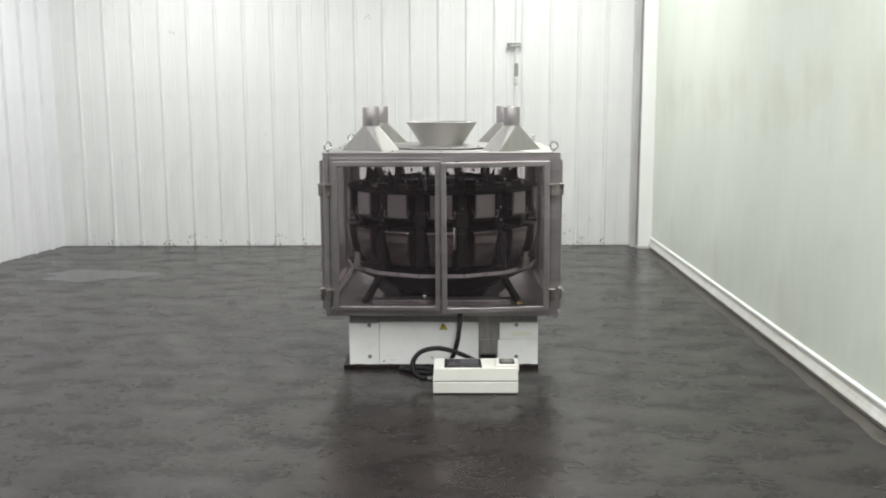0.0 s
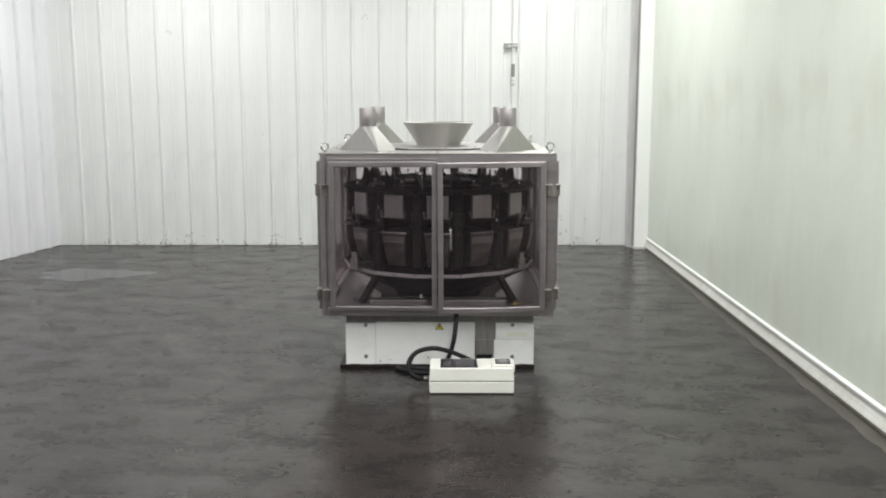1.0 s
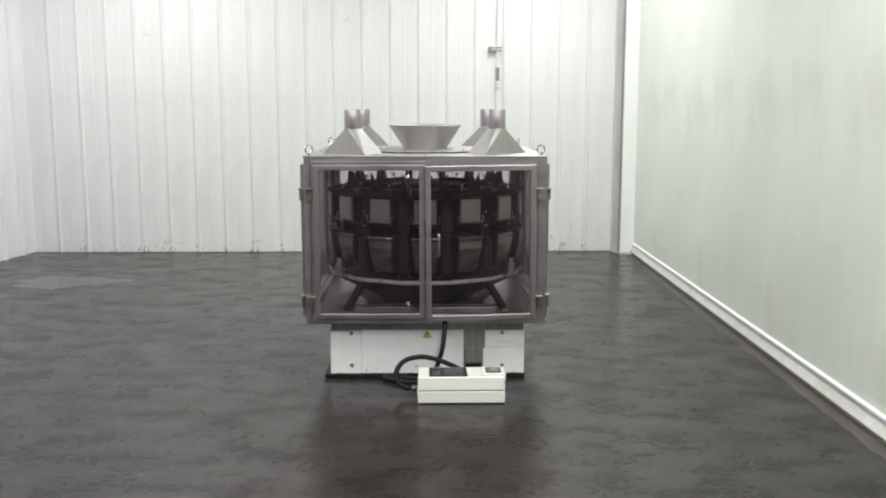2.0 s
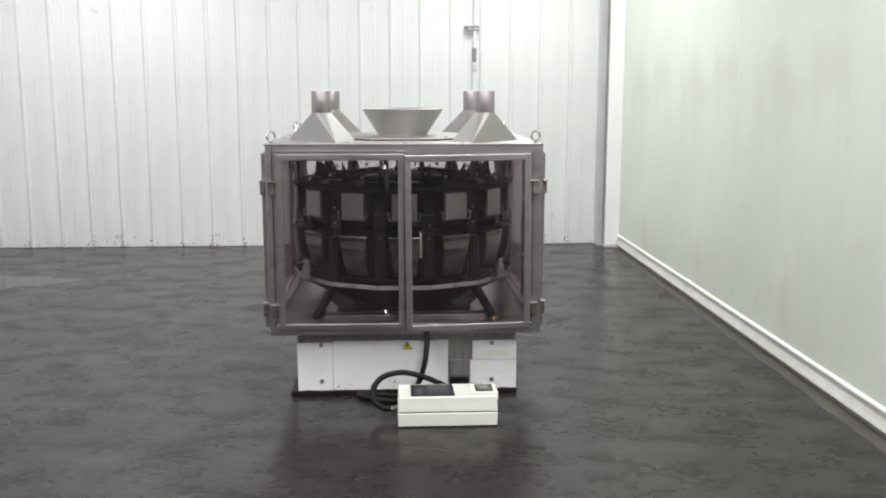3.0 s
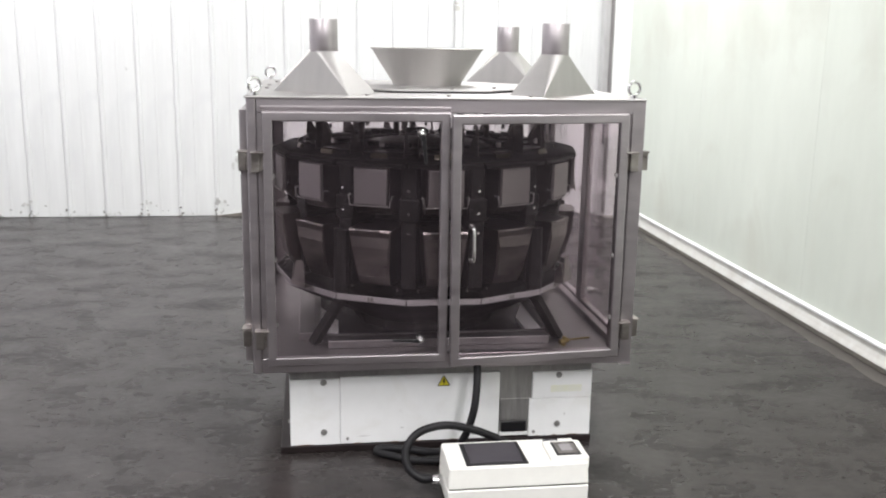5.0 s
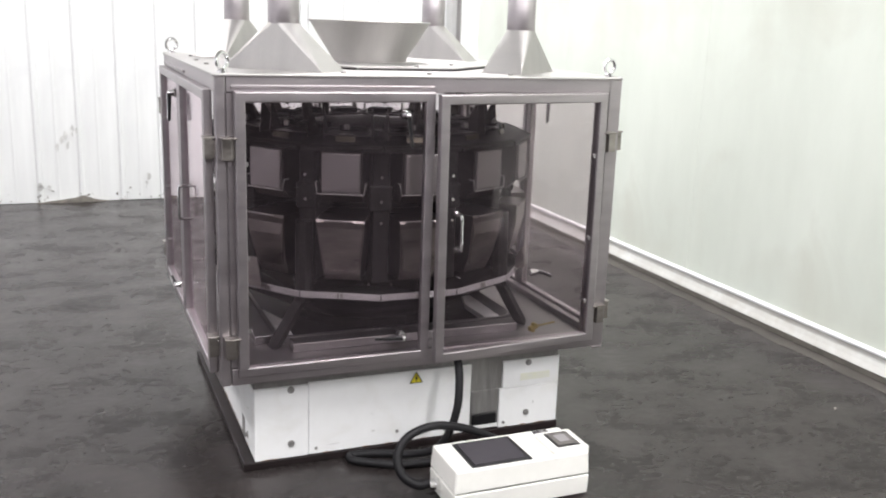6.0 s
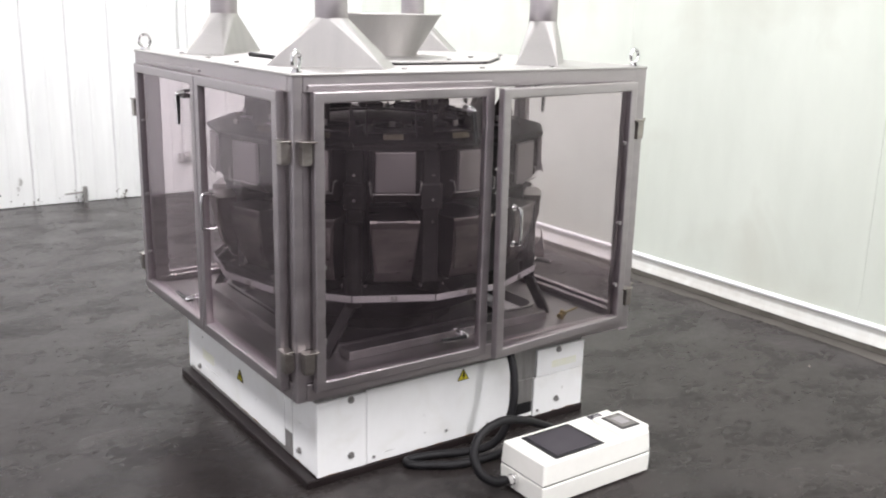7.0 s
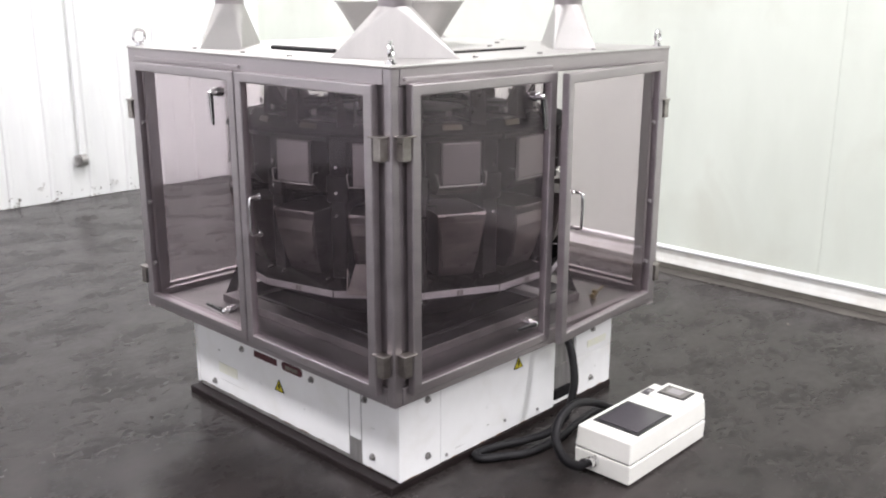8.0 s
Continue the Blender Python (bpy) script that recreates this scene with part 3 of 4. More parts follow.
for sx, sy in ((1, 1), (1, -1), (-1, 1), (-1, -1)):
    b2 = bmesh.new()
    box(b2, sx * H, sx * (H - 0.034), sy * H, sy * (H - 0.034), Z0, Z1 - 0.002, 0.006)
    part("corner_post", b2, steel, weigher, "square stainless corner post")
for s in SIDES:
    m = turn_z(s)
    bm = bmesh.new()
    box(bm, -H + 0.035, H - 0.035, -H + 0.001, -H + 0.033, 1.318, Z1 - 0.003, 0.003)
    part("top_rail", bm, steel, weigher, "", m)
    bm = bmesh.new()
    box(bm, -H + 0.035, H - 0.035, -H + 0.001, -H + 0.033, Z0, 0.428, 0.004)
    part("bottom_rail", bm, steel, weigher, "", m)
    for a, b in ((-0.675, -0.626), (0.626, 0.675)):
        bm = bmesh.new()
        box(bm, a, b, -H + 0.008, -H + 0.026, 0.4285, 1.3175, 0.002)
        part("jamb", bm, steel, weigher, "", m)
    bm = bmesh.new()
    box(bm, -0.662, 0.0, -H - 0.007, -H + 0.003, 1.331, 1.341, 0.002)
    part("drip_ledge", bm, steel, weigher, "narrow drip ledge over the door", m)
bm = bmesh.new()
box(bm, -H - 0.006, H + 0.006, -H - 0.006, H + 0.006, 1.366, 1.3745, 0.003)
top_panel = part("top_panel", bm, steel_top, weigher, "satin stainless top panel")
oct_pts = [(0.45 / math.cos(math.pi / 8) * math.cos(math.pi / 8 + math.pi / 4 * k), 0.45 / math.cos(math.pi / 8) * math.sin(math.pi / 8 + math.pi / 4 * k)) for k in range(8)]
bm = bmesh.new()
prism(bm, [(x * 0.985, y * 0.985) for x, y in oct_pts], 1.3746, 1.381, "z")
part("gasket", bm, rubber, top_panel, "black rubber gasket")
bm = bmesh.new()
prism(bm, oct_pts, 1.381, 1.386, "z")
part("lid_plate", bm, steel_top, top_panel, "octagonal stainless lid plate")
bm = bmesh.new()
rod(bm, (-0.452, -0.17, 1.381), (-0.452, 0.17, 1.381), 0.008, 8)
part("hinge_rod", bm, rubber, top_panel, "black lid edge seal")
for x, y in ((0.24, -0.27), (-0.29, -0.64), (0.61, 0.02), (-0.64, 0.37), (-0.66, -0.2), (-0.66, 0.05), (0.3, -0.66), (0.0, -0.66), (0.62, -0.35), (0.05, -0.4)):
    bm = bmesh.new()
    z = 1.386 if abs(x) + abs(y) < 0.62 else 1.3745
    rod(bm, (x, y, z - 0.002), (x, y, z + 0.006), 0.009, 6)
    part("bolt", bm, bare_grey, top_panel)

# infeed cone
bm = bmesh.new()
lathe(bm, [(0.140, 1.386), (0.144, 1.386), (0.146, 1.395), (0.233, 1.532), (0.238, 1.533), (0.239, 1.538), (0.235, 1.540), (0.230, 1.536), (0.142, 1.397), (0.138, 1.390)], 64)
part("infeed_cone", bm, steel_top, weigher, "open stainless infeed cone", smooth=True)


def hood_mesh():
    """A rectangular foot that runs into a round neck."""
    bm = bmesh.new()
    a, b, z0, z1, r, n = 0.1925, 0.074, 1.3745, 1.527, 0.050, 8
    corners = [bm.verts.new((x, y, z0)) for x, y in ((a, b), (-a, b), (-a, -b), (a, -b))]
    ring = [bm.verts.new((r * math.cos(math.pi / 2 * k / n), r * math.sin(math.pi / 2 * k / n), z1)) for k in range(4 * n)]
    for q in range(4):
        for i in range(n):
            bm.faces.new((corners[q], ring[q * n + i], ring[(q * n + i + 1) % (4 * n)]))
        bm.faces.new((corners[q], ring[(q * n + n) % (4 * n)], corners[(q + 1) % 4]))
    box(bm, -a - 0.005, a + 0.005, -b - 0.005, b + 0.005, 1.3742, 1.3762)
    return mesh_of("exhaust_hood", bm, steel_top)


hood = hood_mesh()
bm = bmesh.new()
lathe(bm, [(0.0505, 1.520), (0.0515, 1.524), (0.0515, 1.638), (0.0505, 1.640), (0.047, 1.640), (0.047, 1.520)], 32)
neck = mesh_of("neck", bm, steel, True)
for k, (sx, sy) in enumerate(((-1, -1), (1, -1), (1, 1), (-1, 1))):
    h = part("exhaust_hood", hood, None, weigher, "stainless hood with a round neck", pose(0.439 * sx, 0.441 * sy, 0, 0, 0, -45 + 90 * k))
    part("neck", neck, None, h, "round pipe neck")

# lifting eyes
bm = bmesh.new()
sweep(bm, [(0.024 * math.cos(6.2832 * i / 24), 0, 1.411 + 0.024 * math.sin(6.2832 * i / 24)) for i in range(24)], 0.0062, 10, True)
rod(bm, (0, 0, 1.374), (0, 0, 1.380), 0.018, 16)
rod(bm, (0, 0, 1.380), (0, 0, 1.389), 0.012, 16)
eye = mesh_of("lifting_eye", bm, chrome, True)
for x, y, a in ((-0.68, -0.68, 38), (0.68, -0.68, 12), (0.68, 0.68, 70), (-0.68, 0.68, 5)):
    part("lifting_eye", eye, None, weigher, "chrome lifting eye", pose(x, y, 0, 0, 0, a))

# doors
DZ0, DZ1, DW, FR = 0.405, 1.323, 0.653, 0.033


def door_frame_mesh():
    """A hinged frame of square tube; the hinge line is x 0, the frame runs to +x and stands proud to -y."""
    bm = bmesh.new()
    outer = [(0, DZ0), (DW, DZ0), (DW, DZ1), (0, DZ1)]
    inside = [(FR, DZ0 + FR), (DW - FR, DZ0 + FR), (DW - FR, DZ1 - FR), (FR, DZ1 - FR)]
    rows = [[bm.verts.new((x, y, z)) for x, z in loop] for loop, y in ((outer, 0), (outer, -0.028), (inside, -0.028), (inside, 0))]
    for i in range(4):
        for k in range(4):
            bm.faces.new((rows[i][k], rows[i][(k + 1) % 4], rows[(i + 1) % 4][(k + 1) % 4], rows[(i + 1) % 4][k]))
    bmesh.ops.recalc_face_normals(bm, faces=bm.faces)
    rims = [e for e in bm.edges if abs(e.verts[0].co.y - e.verts[1].co.y) < 1e-6 and (abs(e.verts[0].co.x - e.verts[1].co.x) < 1e-6 or abs(e.verts[0].co.z - e.verts[1].co.z) < 1e-6)]
    bmesh.ops.bevel(bm, geom=rims, offset=0.004, segments=2, affect="EDGES", profile=0.5)
    return mesh_of("door", bm, steel)


def pane_mesh():
    bm = bmesh.new()
    box(bm, FR - 0.006, DW - FR + 0.006, -0.013, -0.008, DZ0 + FR - 0.006, DZ1 - FR + 0.006)
    return mesh_of("pane", bm, pane_mat)


def hinge_mesh(z):
    bm = bmesh.new()
    box(bm, -0.040, -0.010, -0.032, -0.006, z - 0.064, z, 0.002)
    box(bm, -0.043, 0.008, -0.036, 0.0, z, z + 0.006, 0.0015)
    box(bm, -0.038, -0.022, -0.020, 0.003, z - 0.060, z - 0.006, 0.002)
    box(bm, -0.022, 0.004, -0.016, -0.004, z - 0.060, z - 0.004, 0.001)
    return mesh_of("hinge", bm, hinge_steel)


def latch_hub_mesh(z):
    bm = bmesh.new()
    x = DW - 0.101
    rod(bm, (x, -0.004, z), (x, -0.030, z), 0.016, 18)
    rod(bm, (x, -0.030, z), (x, -0.046, z), 0.013, 16, 0.010)
    ball(bm, (x, -0.046, z), 0.0095)
    return mesh_of("latch", bm, chrome, True)


def lever_mesh(z, tip):
    bm = bmesh.new()
    x = DW - 0.101
    a, b = Vector((x, -0.046, z)), Vector((x + tip[0], -0.05, z + tip[1]))
    rod(bm, a, b, 0.0082, 10, 0.0052)
    ball(bm, b, 0.0054)
    return mesh_of("lever", bm, rubber, True)


def lever_edge_mesh(z, tip):
    bm = bmesh.new()
    x = DW - 0.101
    side = Vector((tip[1], 0, -tip[0])).normalized() * 0.0092
    for s in (1, -1):
        a, b = Vector((x, -0.0555, z)) + side * s * 0.95, Vector((x + tip[0], -0.0565, z + tip[1])) + side * s * 0.60
        rod(bm, a, b, 0.0010, 6)
    return mesh_of("lever_edge", bm, chrome, True)


def handle_mesh():
    bm = bmesh.new()
    x, z0, z1 = DW - 0.078, 0.800, 0.925
    line = smooth_line([(x, -0.006, z0), (x, -0.036, z0 + 0.001), (x, -0.044, z0 + 0.012), (x, -0.045, (z0 + z1) / 2), (x, -0.044, z1 - 0.012), (x, -0.036, z1 - 0.001), (x, -0.006, z1)], 6)
    sweep(bm, line, 0.0055, 10)
    rod(bm, (x, -0.006, z0), (x, -0.011, z0), 0.011, 12)
    rod(bm, (x, -0.006, z1), (x, -0.011, z1), 0.011, 12)
    return mesh_of("pull_handle", bm, chrome, True)


def screw_mesh():
    bm = bmesh.new()
    rod(bm, (FR + 0.001, -0.004, 0), (FR + 0.001, -0.018, 0), 0.008, 8)
    return mesh_of("screw", bm, bare_grey)


M_FRAME, M_PANE, M_HINGE = door_frame_mesh(), pane_mesh(), [hinge_mesh(1.178), hinge_mesh(0.536)]
M_HUB = [latch_hub_mesh(1.250), latch_hub_mesh(0.496)]
LEVERS = [(1.250, (0.012, -0.100)), (0.496, (-0.098, 0.006))]
M_LEVER = [lever_mesh(*a) for a in LEVERS]
M_EDGE = [lever_edge_mesh(*a) for a in LEVERS]
M_HANDLE, M_SCREW = handle_mesh(), screw_mesh()
FLIP = Matrix.Diagonal((-1, 1, 1, 1))


def flipped(data):
    d = data.copy()
    d.transform(FLIP)
    d.flip_normals()
    return d


F_FRAME, F_PANE, F_HINGE, F_HANDLE, F_SCREW = flipped(M_FRAME), flipped(M_PANE), [flipped(h) for h in M_HINGE], flipped(M_HANDLE), flipped(M_SCREW)
for s in SIDES:
    turn = turn_z(s)
    d = part("door", M_FRAME, None, weigher, "closed stainless-framed glazed door with lever latches", turn @ pose(-0.655, -H, 0))
    part("pane", M_PANE, None, d, "smoke-tinted clear plastic pane")
    for k in (0, 1):
        part("hinge", M_HINGE[k], None, d)
        part("latch", M_HUB[k], None, d, "chrome latch hub")
        part("lever", M_LEVER[k], None, d, "black lever")
        part("lever_edge", M_EDGE[k], None, d)
    for z in (0.56, 0.80, 1.10):
        part("screw", M_SCREW, None, d, "", pose(0, 0, z))
    ajar = 4.0 if s == 0 else 0.0
    d = part("door", F_FRAME, None, weigher, "stainless-framed glazed door, slightly ajar" if ajar else "closed stainless-framed glazed door with a pull handle",
             turn @ pose(0.658, -H, 0, 0, -0.45 if ajar else 0, ajar))
    part("pane", F_PANE, None, d, "smoke-tinted clear plastic pane")
    for k in (0, 1):
        part("hinge", F_HINGE[k], None, d)
    part("pull_handle", F_HANDLE, None, d, "chrome pull handle")
    for z in (0.56, 0.80, 1.10):
        part("screw", F_SCREW, None, d, "", pose(0, 0, z))

# weighing heads inside the cabinet
HEADS = 14
STEP = 360 / HEADS
# core body: the dim middle of the cabinet is put into its black
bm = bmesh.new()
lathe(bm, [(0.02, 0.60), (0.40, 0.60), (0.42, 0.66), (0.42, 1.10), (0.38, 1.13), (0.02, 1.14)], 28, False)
part("core_body", bm, shadow_black, weigher, "central body with shade painted as black")
bm = bmesh.new()
lathe(bm, [(0.02, 1.172), (0.05, 1.170), (0.24, 1.150), (0.255, 1.144), (0.25, 1.13), (0.02, 1.13)], 48, False)
part("dispersion_cone", bm, steel_shaded, weigher, "round steel dispersion cone", smooth=True)
bm = bmesh.new()
lathe(bm, [(0.135, 1.290), (0.140, 1.290), (0.140, 1.372), (0.135, 1.372)], 32)
part("infeed_ring", bm, steel_shaded, weigher, smooth=True)
for a in (20, 110, 200, 290):
    bm = bmesh.new()
    rod(bm, (0.30 * math.cos(radians(a)), 0.30 * math.sin(radians(a)), 1.12), (0.30 * math.cos(radians(a)), 0.30 * math.sin(radians(a)), 1.37), 0.014, 10)
    part("hanger_rod", bm, steel_shaded, weigher)

# hoppers and trays are stainless; the cabinet's shade is in their dark colour
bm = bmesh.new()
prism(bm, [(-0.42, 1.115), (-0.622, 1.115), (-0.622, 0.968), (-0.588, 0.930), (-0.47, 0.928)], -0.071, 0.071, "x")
M_FEED = mesh_of("feed_hopper", bm, steel_shaded)
bm = bmesh.new()
box(bm, -0.066, 0.066, -0.637, -0.6225, 0.969, 1.104, 0.003)
M_PLATE = mesh_of("front_plate", bm, plate_steel)
bm = bmesh.new()
sweep(bm, [(-0.086, -0.616, 1.004), (-0.086, -0.638, 1.004), (-0.080, -0.642, 0.966), (0.080, -0.642, 0.966), (0.086, -0.638, 1.004), (0.086, -0.616, 1.004)], 0.0028, 6)
M_WIRE = mesh_of("wire_bail", bm, bare_grey)
# cowl coloured black to hold the shade above the heads
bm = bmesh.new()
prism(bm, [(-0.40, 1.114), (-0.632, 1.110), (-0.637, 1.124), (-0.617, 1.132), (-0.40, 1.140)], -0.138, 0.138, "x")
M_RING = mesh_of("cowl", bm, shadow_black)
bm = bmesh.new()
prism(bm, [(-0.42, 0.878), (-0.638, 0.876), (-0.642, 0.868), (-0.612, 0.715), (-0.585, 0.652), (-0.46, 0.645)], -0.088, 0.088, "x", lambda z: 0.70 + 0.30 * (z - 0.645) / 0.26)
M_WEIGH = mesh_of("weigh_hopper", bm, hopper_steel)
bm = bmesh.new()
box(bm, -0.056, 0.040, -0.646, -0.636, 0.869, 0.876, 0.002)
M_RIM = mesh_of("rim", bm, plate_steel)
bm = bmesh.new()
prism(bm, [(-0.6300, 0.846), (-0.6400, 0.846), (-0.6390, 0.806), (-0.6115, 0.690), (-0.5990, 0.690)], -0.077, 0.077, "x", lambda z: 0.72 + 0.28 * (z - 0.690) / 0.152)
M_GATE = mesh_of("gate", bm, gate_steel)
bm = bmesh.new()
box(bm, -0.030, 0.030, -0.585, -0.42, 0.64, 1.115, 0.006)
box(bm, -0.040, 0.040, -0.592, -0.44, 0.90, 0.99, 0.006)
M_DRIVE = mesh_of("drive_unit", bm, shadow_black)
bm = bmesh.new()
for z in (0.86, 0.935, 1.02):
    rod(bm, (0, -0.590, z), (0, -0.600, z), 0.0055, 10)
for sx in (-1, 1):
    rod(bm, (sx * 0.040, -0.588, 0.640), (sx * 0.040, -0.606, 0.640), 0.005, 8)
M_KNOB = mesh_of("knobs", bm, chrome)
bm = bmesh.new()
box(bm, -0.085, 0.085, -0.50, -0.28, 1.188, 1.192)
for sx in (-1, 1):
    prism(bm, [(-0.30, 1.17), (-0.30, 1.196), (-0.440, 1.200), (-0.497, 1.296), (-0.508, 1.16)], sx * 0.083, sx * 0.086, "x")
M_TRAY = mesh_of("feeder_tray", bm, steel_shaded)
bm = bmesh.new()
box(bm, -0.05, 0.05, -0.40, -0.31, 1.192, 1.212, 0.006)
M_MOTOR = mesh_of("vibrator", bm, shadow_black)
bm = bmesh.new()
box(bm, -0.010, 0.010, -0.522, -0.512, 1.212, 1.232, 0.003)
box(bm, -0.022, 0.022, -0.530, -0.512, 1.196, 1.200)
M_END = mesh_of("tray_end", bm, plate_steel)
bm = bmesh.new()
prism(bm, [(-0.560, 1.148), (-0.566, 1.148), (-0.548, 1.192), (-0.542, 1.192)], -0.034, 0.034, "x")
M_COVER = mesh_of("cover", bm, bronze_steel)
half = 0.626 * math.tan(radians(STEP / 2))
bm = bmesh.new()
box(bm, -half + 0.0015, half - 0.0015, -0.630, -0.626, 0.592, 0.615, 0.001)
M_STRIP = mesh_of("number_strip", bm, label_white)
bm = bmesh.new()
box(bm, -0.011, -0.004, -0.6325, -0.6295, 0.595, 0.612)
box(bm, 0.001, 0.010, -0.6325, -0.6295, 0.595, 0.612)
M_MARK = mesh_of("number_bars", bm, grey_display)
for i in range(HEADS):
    m = turn_z(i * STEP)
    f = part("feed_hopper", M_FEED, None, weigher, "stainless feed hopper with shade painted into its steel", m)
    part("front_plate", M_PLATE, None, f, "bright embossed front plate")
    part("wire_bail", M_WIRE, None, f)
    part("cowl", M_RING, None, weigher, "sloped cowl segment with shade painted as black", m)
    w = part("weigh_hopper", M_WEIGH, None, weigher, "stainless weigh hopper with shade painted into its steel", m)
    part("rim", M_RIM, None, w, "bright rim")
    part("gate", M_GATE, None, w)
    t = part("feeder_tray", M_TRAY, None, weigher, "vibrating feeder tray with pointed sides, shade painted in", m @ pose(0, 0, -0.040))
    part("vibrator", M_MOTOR, None, t)
    part("tray_end", M_END, None, t, "bright tray end")
    part("cover", M_COVER, None, t)
    n = part("number_strip", M_STRIP, None, weigher, "white number strip", m)
    part("number_bars", M_MARK, None, n)
    d = part("drive_unit", M_DRIVE, None, weigher, "black drive unit", turn_z((i + 0.5) * STEP))
    part("knobs", M_KNOB, None, d)
# the chute's shade is painted in with the same black
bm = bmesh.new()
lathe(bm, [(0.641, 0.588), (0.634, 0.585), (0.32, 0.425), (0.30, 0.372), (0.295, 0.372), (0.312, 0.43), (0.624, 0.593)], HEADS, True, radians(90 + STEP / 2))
part("collecting_chute", bm, shadow_black, weigher, "faceted collecting chute with shade painted as black")
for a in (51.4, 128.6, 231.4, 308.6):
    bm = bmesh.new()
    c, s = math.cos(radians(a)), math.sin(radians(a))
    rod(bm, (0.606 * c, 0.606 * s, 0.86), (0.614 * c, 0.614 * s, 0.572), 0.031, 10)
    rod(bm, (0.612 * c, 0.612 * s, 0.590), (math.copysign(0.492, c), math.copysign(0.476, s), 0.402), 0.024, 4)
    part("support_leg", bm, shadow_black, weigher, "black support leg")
# added bent plates shaped like the glints on the side hoppers
for a in (-55, 55):
    bm = bmesh.new()
    prism(bm, [(-0.628, 0.616), (-0.668, 0.622), (-0.655, 0.700), (-0.632, 0.660)], -0.050, -0.046, "x")
    prism(bm, [(-0.634, 0.612), (-0.666, 0.614), (-0.668, 0.622), (-0.634, 0.620)], -0.050, 0.045, "x")
    prism(bm, [(-0.664, 0.618), (-0.668, 0.618), (-0.660, 0.716), (-0.656, 0.716)], -0.048, 0.048, "x", lambda z: 1.0 - 6.0 * (z - 0.618))
    part("glint_plate", bm, gate_steel, weigher, "added bent steel plate standing in for a hopper glint", turn_z(a))
# added white plates: brightly lit tray edge painted in beside the opening
for sx in (-1, 1):
    bm = bmesh.new()
    pts = [(0.392, -0.440), (0.457, -0.440), (0.457, 0.06), (0.385, -0.16)]
    prism(bm, [(sx * x, y) for x, y in pts], 0.379, 0.3985, "z")
    part("lit_edge_plate", bm, white_paint, tray, "added white plate painting the lit tray beside the opening")
# brass fitting left in the tray
bm = bmesh.new()
rod(bm, (0.47, -0.585, 0.418), (0.505, -0.575, 0.424), 0.011, 8)
rod(bm, (0.488, -0.58, 0.404), (0.488, -0.58, 0.440), 0.008, 8)
rod(bm, (0.505, -0.575, 0.424), (0.60, -0.545, 0.422), 0.0035, 6)
tagged(part("brass_fitting", bm, brass, m=pose(CX, CY, 0.0)), "small brass fitting lying in the tray", "fitting")

# ---- operator terminal on the floor ----
TX, TY = 0.106, 5.149
terminal = thing("operator_terminal", pose(TX, TY, 0, 0, 0, 0.0), "cream metal operator terminal lying on the floor", "control box")


def shell(z0, z1, grow0, grow1, bevel):
    bm = bmesh.new()
    x, y = 0.245, 0.108
    lo = [(-x - grow0, -y - grow0), (x + grow0, -y - grow0), (x + grow0, y + grow0), (-x - grow0, y + grow0)]
    hi = [(-x - grow1, -y - grow1), (x + grow1, -y - grow1), (x + grow1, y + grow1), (-x - grow1, y + grow1)]
    a = [bm.verts.new((*p, z0)) for p in lo]
    b = [bm.verts.new((*p, z1)) for p in hi]
    bm.faces.new(a[::-1])
    bm.faces.new(b)
    for i in range(4):
        bm.faces.new((a[i], a[(i + 1) % 4], b[(i + 1) % 4], b[i]))
    bmesh.ops.bevel(bm, geom=list(bm.edges), offset=bevel, segments=3, affect="EDGES", profile=0.5)
    return bm


part("lower_shell", shell(0.006, 0.074, 0.0, 0.002, 0.004), cream_paint, terminal)
part("upper_shell", shell(0.0785, 0.156, 0.002, -0.003, 0.006), cream_paint, terminal)
bm = bmesh.new()
box(bm, -0.2405, 0.2405, -0.1035, 0.1035, 0.072, 0.079)
part("seal", bm, rubber, terminal, "black seam seal")
for x in (-0.2, 0.2):
    for y in (-0.07, 0.07):
        bm = bmesh.new()
        rod(bm, (x, y, 0), (x, y, 0.008), 0.012, 10)
        part("rubber_foot", bm, rubber, terminal)
bm = bmesh.new()
prism(bm, [(-0.181, -0.094), (0.036, -0.094), (0.032, 0.086), (-0.181, 0.086)], 0.154, 0.1585, "z")
scr = part("screen_bezel", bm, black_plastic, terminal, "black screen bezel")
bm = bmesh.new()
box(bm, -0.166, 0.019, -0.080, 0.073, 0.157, 0.1605)
part("display", bm, screen_mat, scr, "dark blank display")
bm = bmesh.new()
box(bm, 0.115, 0.250, -0.094, 0.052, 0.130, 0.172, 0.005)
pod = part("raised_pod", bm, cream_paint, terminal, "raised cream pod")
bm = bmesh.new()
box(bm, 0.140, 0.227, -0.074, 0.034, 0.170, 0.1735)
part("window_frame", bm, black_plastic, pod, "thin black window frame")
bm = bmesh.new()
box(bm, 0.148, 0.221, -0.064, 0.028, 0.170, 0.1755)
part("window", bm, grey_display, pod, "small grey window")
bm = bmesh.new()
box(bm, 0.164, 0.205, -0.044, 0.008, 0.1752, 0.1768)
part("window_insert", bm, label_white, pod)
bm = bmesh.new()
box(bm, 0.128, 0.184, 0.062, 0.094, 0.154, 0.1590, 0.001)
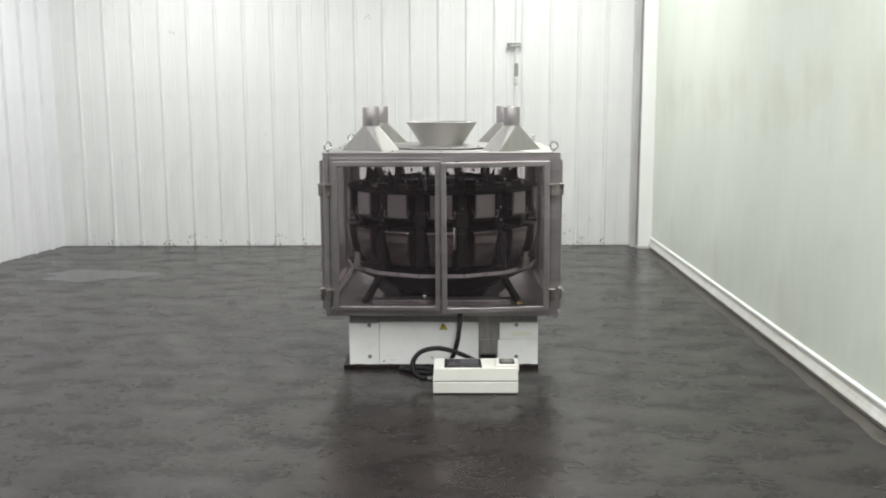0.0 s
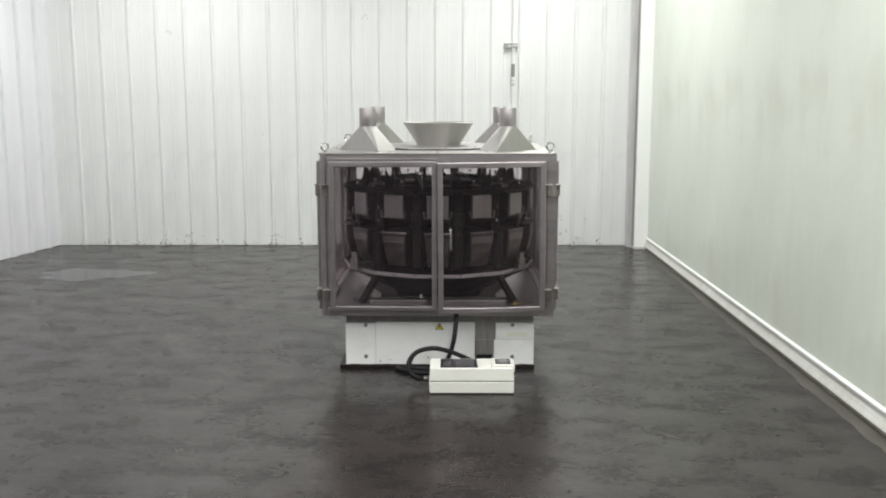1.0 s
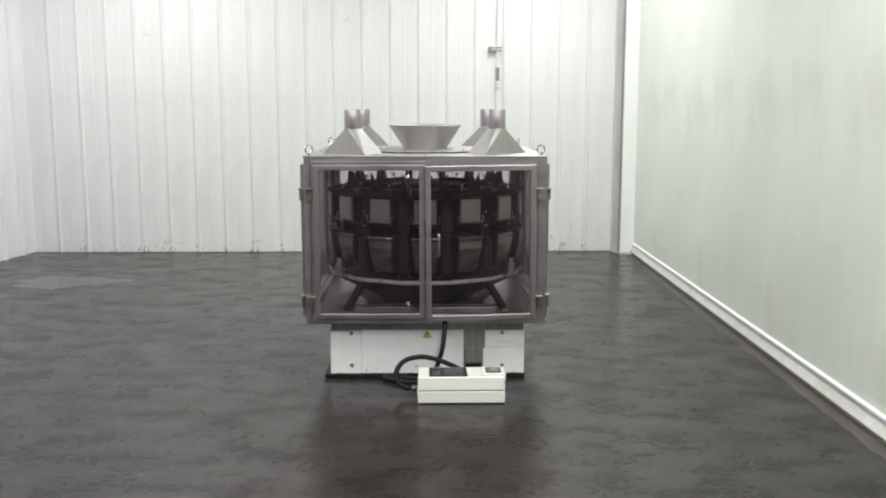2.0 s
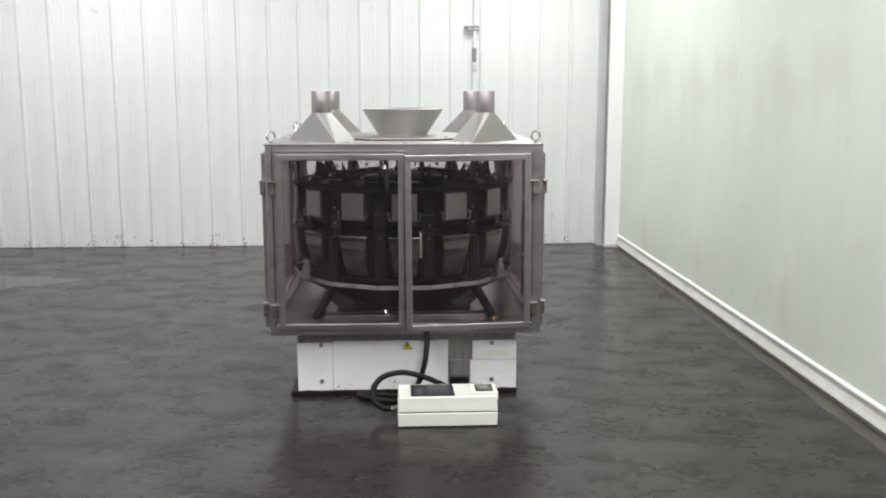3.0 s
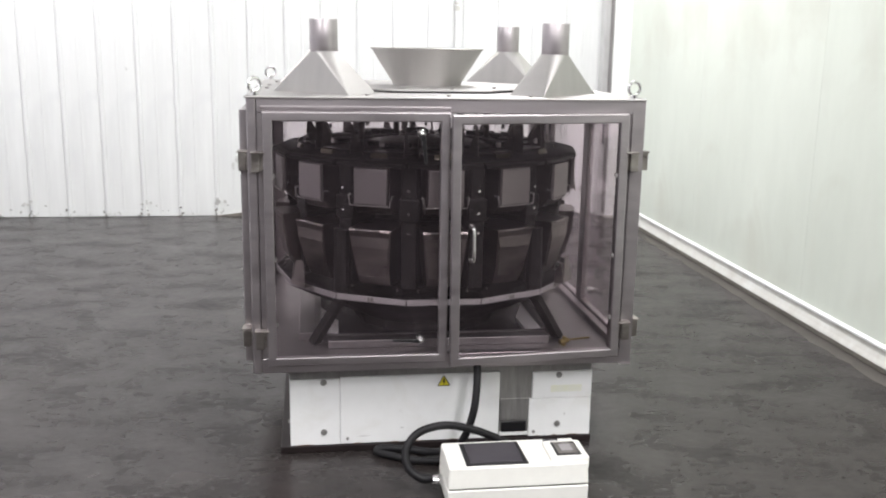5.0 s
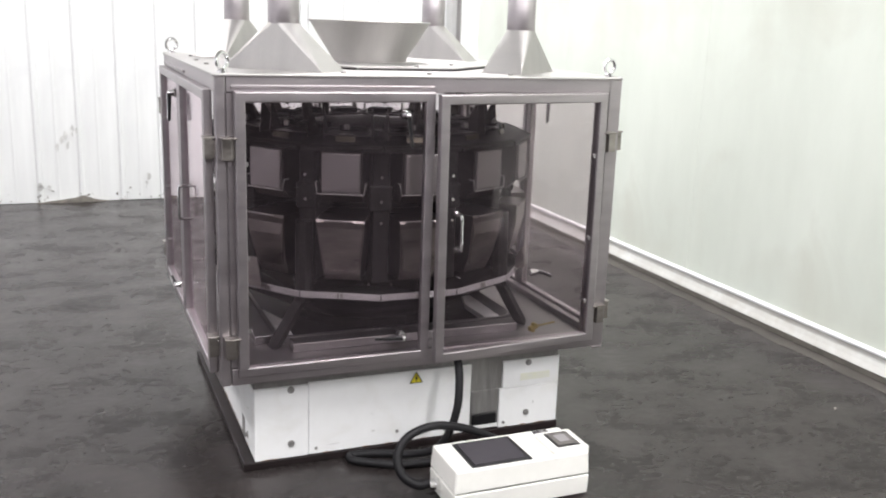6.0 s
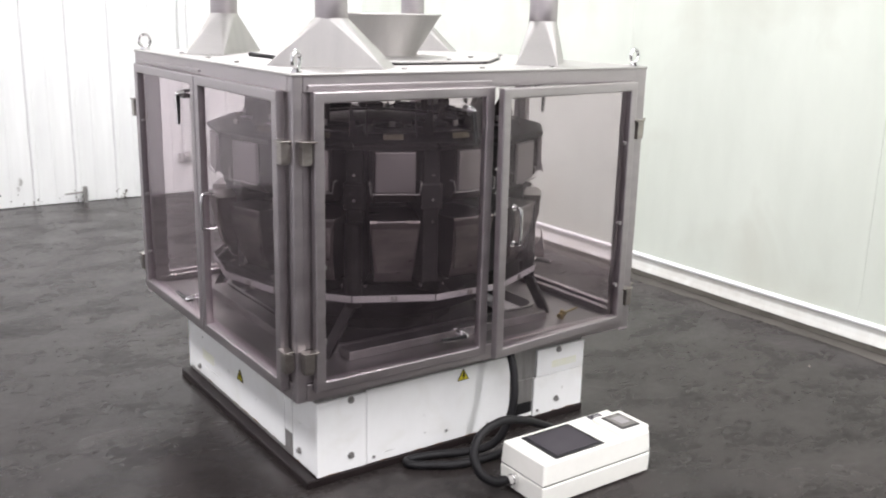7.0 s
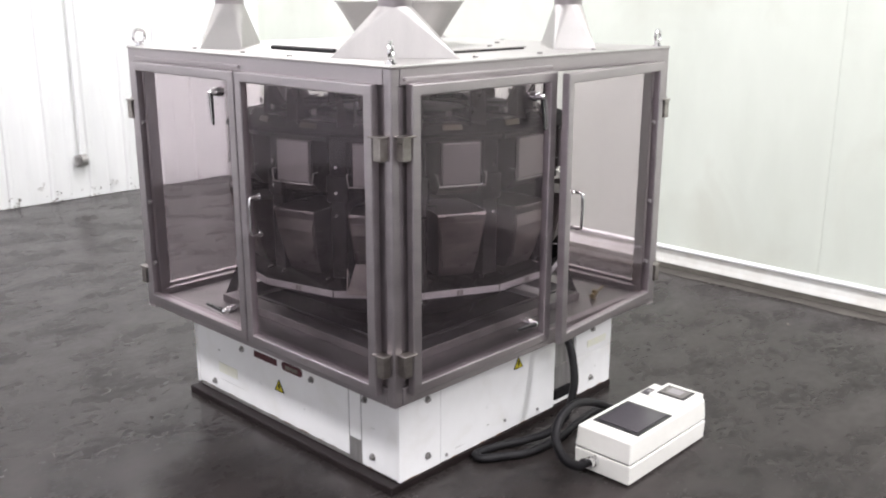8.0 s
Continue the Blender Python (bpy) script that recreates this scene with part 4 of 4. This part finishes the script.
k = part("key_label", bm, screen_mat, terminal, "small grey printed label")
bm = bmesh.new()
for y in (0.068, 0.077):
    box(bm, 0.150, 0.174, y, y + 0.005, 0.1582, 0.1598)
part("label_bars", bm, label_white, k)
bm = bmesh.new()
box(bm, 0.070, 0.074, -0.07, 0.05, 0.154, 0.1575)
part("groove_strip", bm, faded_yellow, terminal)
bm = bmesh.new()
rod(bm, (-0.238, 0.028, 0.052), (-0.262, 0.028, 0.052), 0.021, 6)
rod(bm, (-0.262, 0.028, 0.052), (-0.282, 0.028, 0.052), 0.017, 16)
part("cable_gland", bm, chrome, terminal, "metal cable gland", smooth=True)

# ---- cable ----
cable = thing("power_cable", pose(0, 0, 0), "thick black rubber cable looped beside the terminal", "cable")
bm = bmesh.new()
run = [(-0.175, 5.190, 0.052), (-0.215, 5.192, 0.053), (-0.258, 5.215, 0.085), (-0.262, 5.250, 0.140), (-0.215, 5.275, 0.190),
       (-0.120, 5.290, 0.208), (-0.02, 5.300, 0.185), (0.07, 5.310, 0.145), (0.18, 5.325, 0.085), (0.27, 5.35, 0.035),
       (0.31, 5.40, 0.016), (0.25, 5.44, 0.016), (0.10, 5.425, 0.016), (-0.06, 5.400, 0.016), (-0.20, 5.415, 0.016),
       (-0.29, 5.462, 0.016), (-0.345, 5.502, 0.016), (-0.342, 5.534, 0.016), (-0.30, 5.536, 0.016), (-0.22, 5.515, 0.016),
       (-0.14, 5.475, 0.020), (-0.07, 5.41, 0.055), (-0.03, 5.378, 0.12), (0.0, 5.372, 0.216), (0.014, 5.390, 0.30), (0.020, 5.418, 0.366), (0.022, 5.470, 0.420)]
sweep(bm, smooth_line(run, 8), 0.0145, 12)
part("jacket", bm, rubber, cable, smooth=True)
sleeve = smooth_line(run[:5], 14)
for k in range(3, 46, 2):
    bm = bmesh.new()
    rod(bm, sleeve[k], sleeve[k] + (sleeve[k + 1] - sleeve[k]).normalized() * 0.003, 0.0168, 12)
    part("sleeve_ring", bm, rubber, cable)
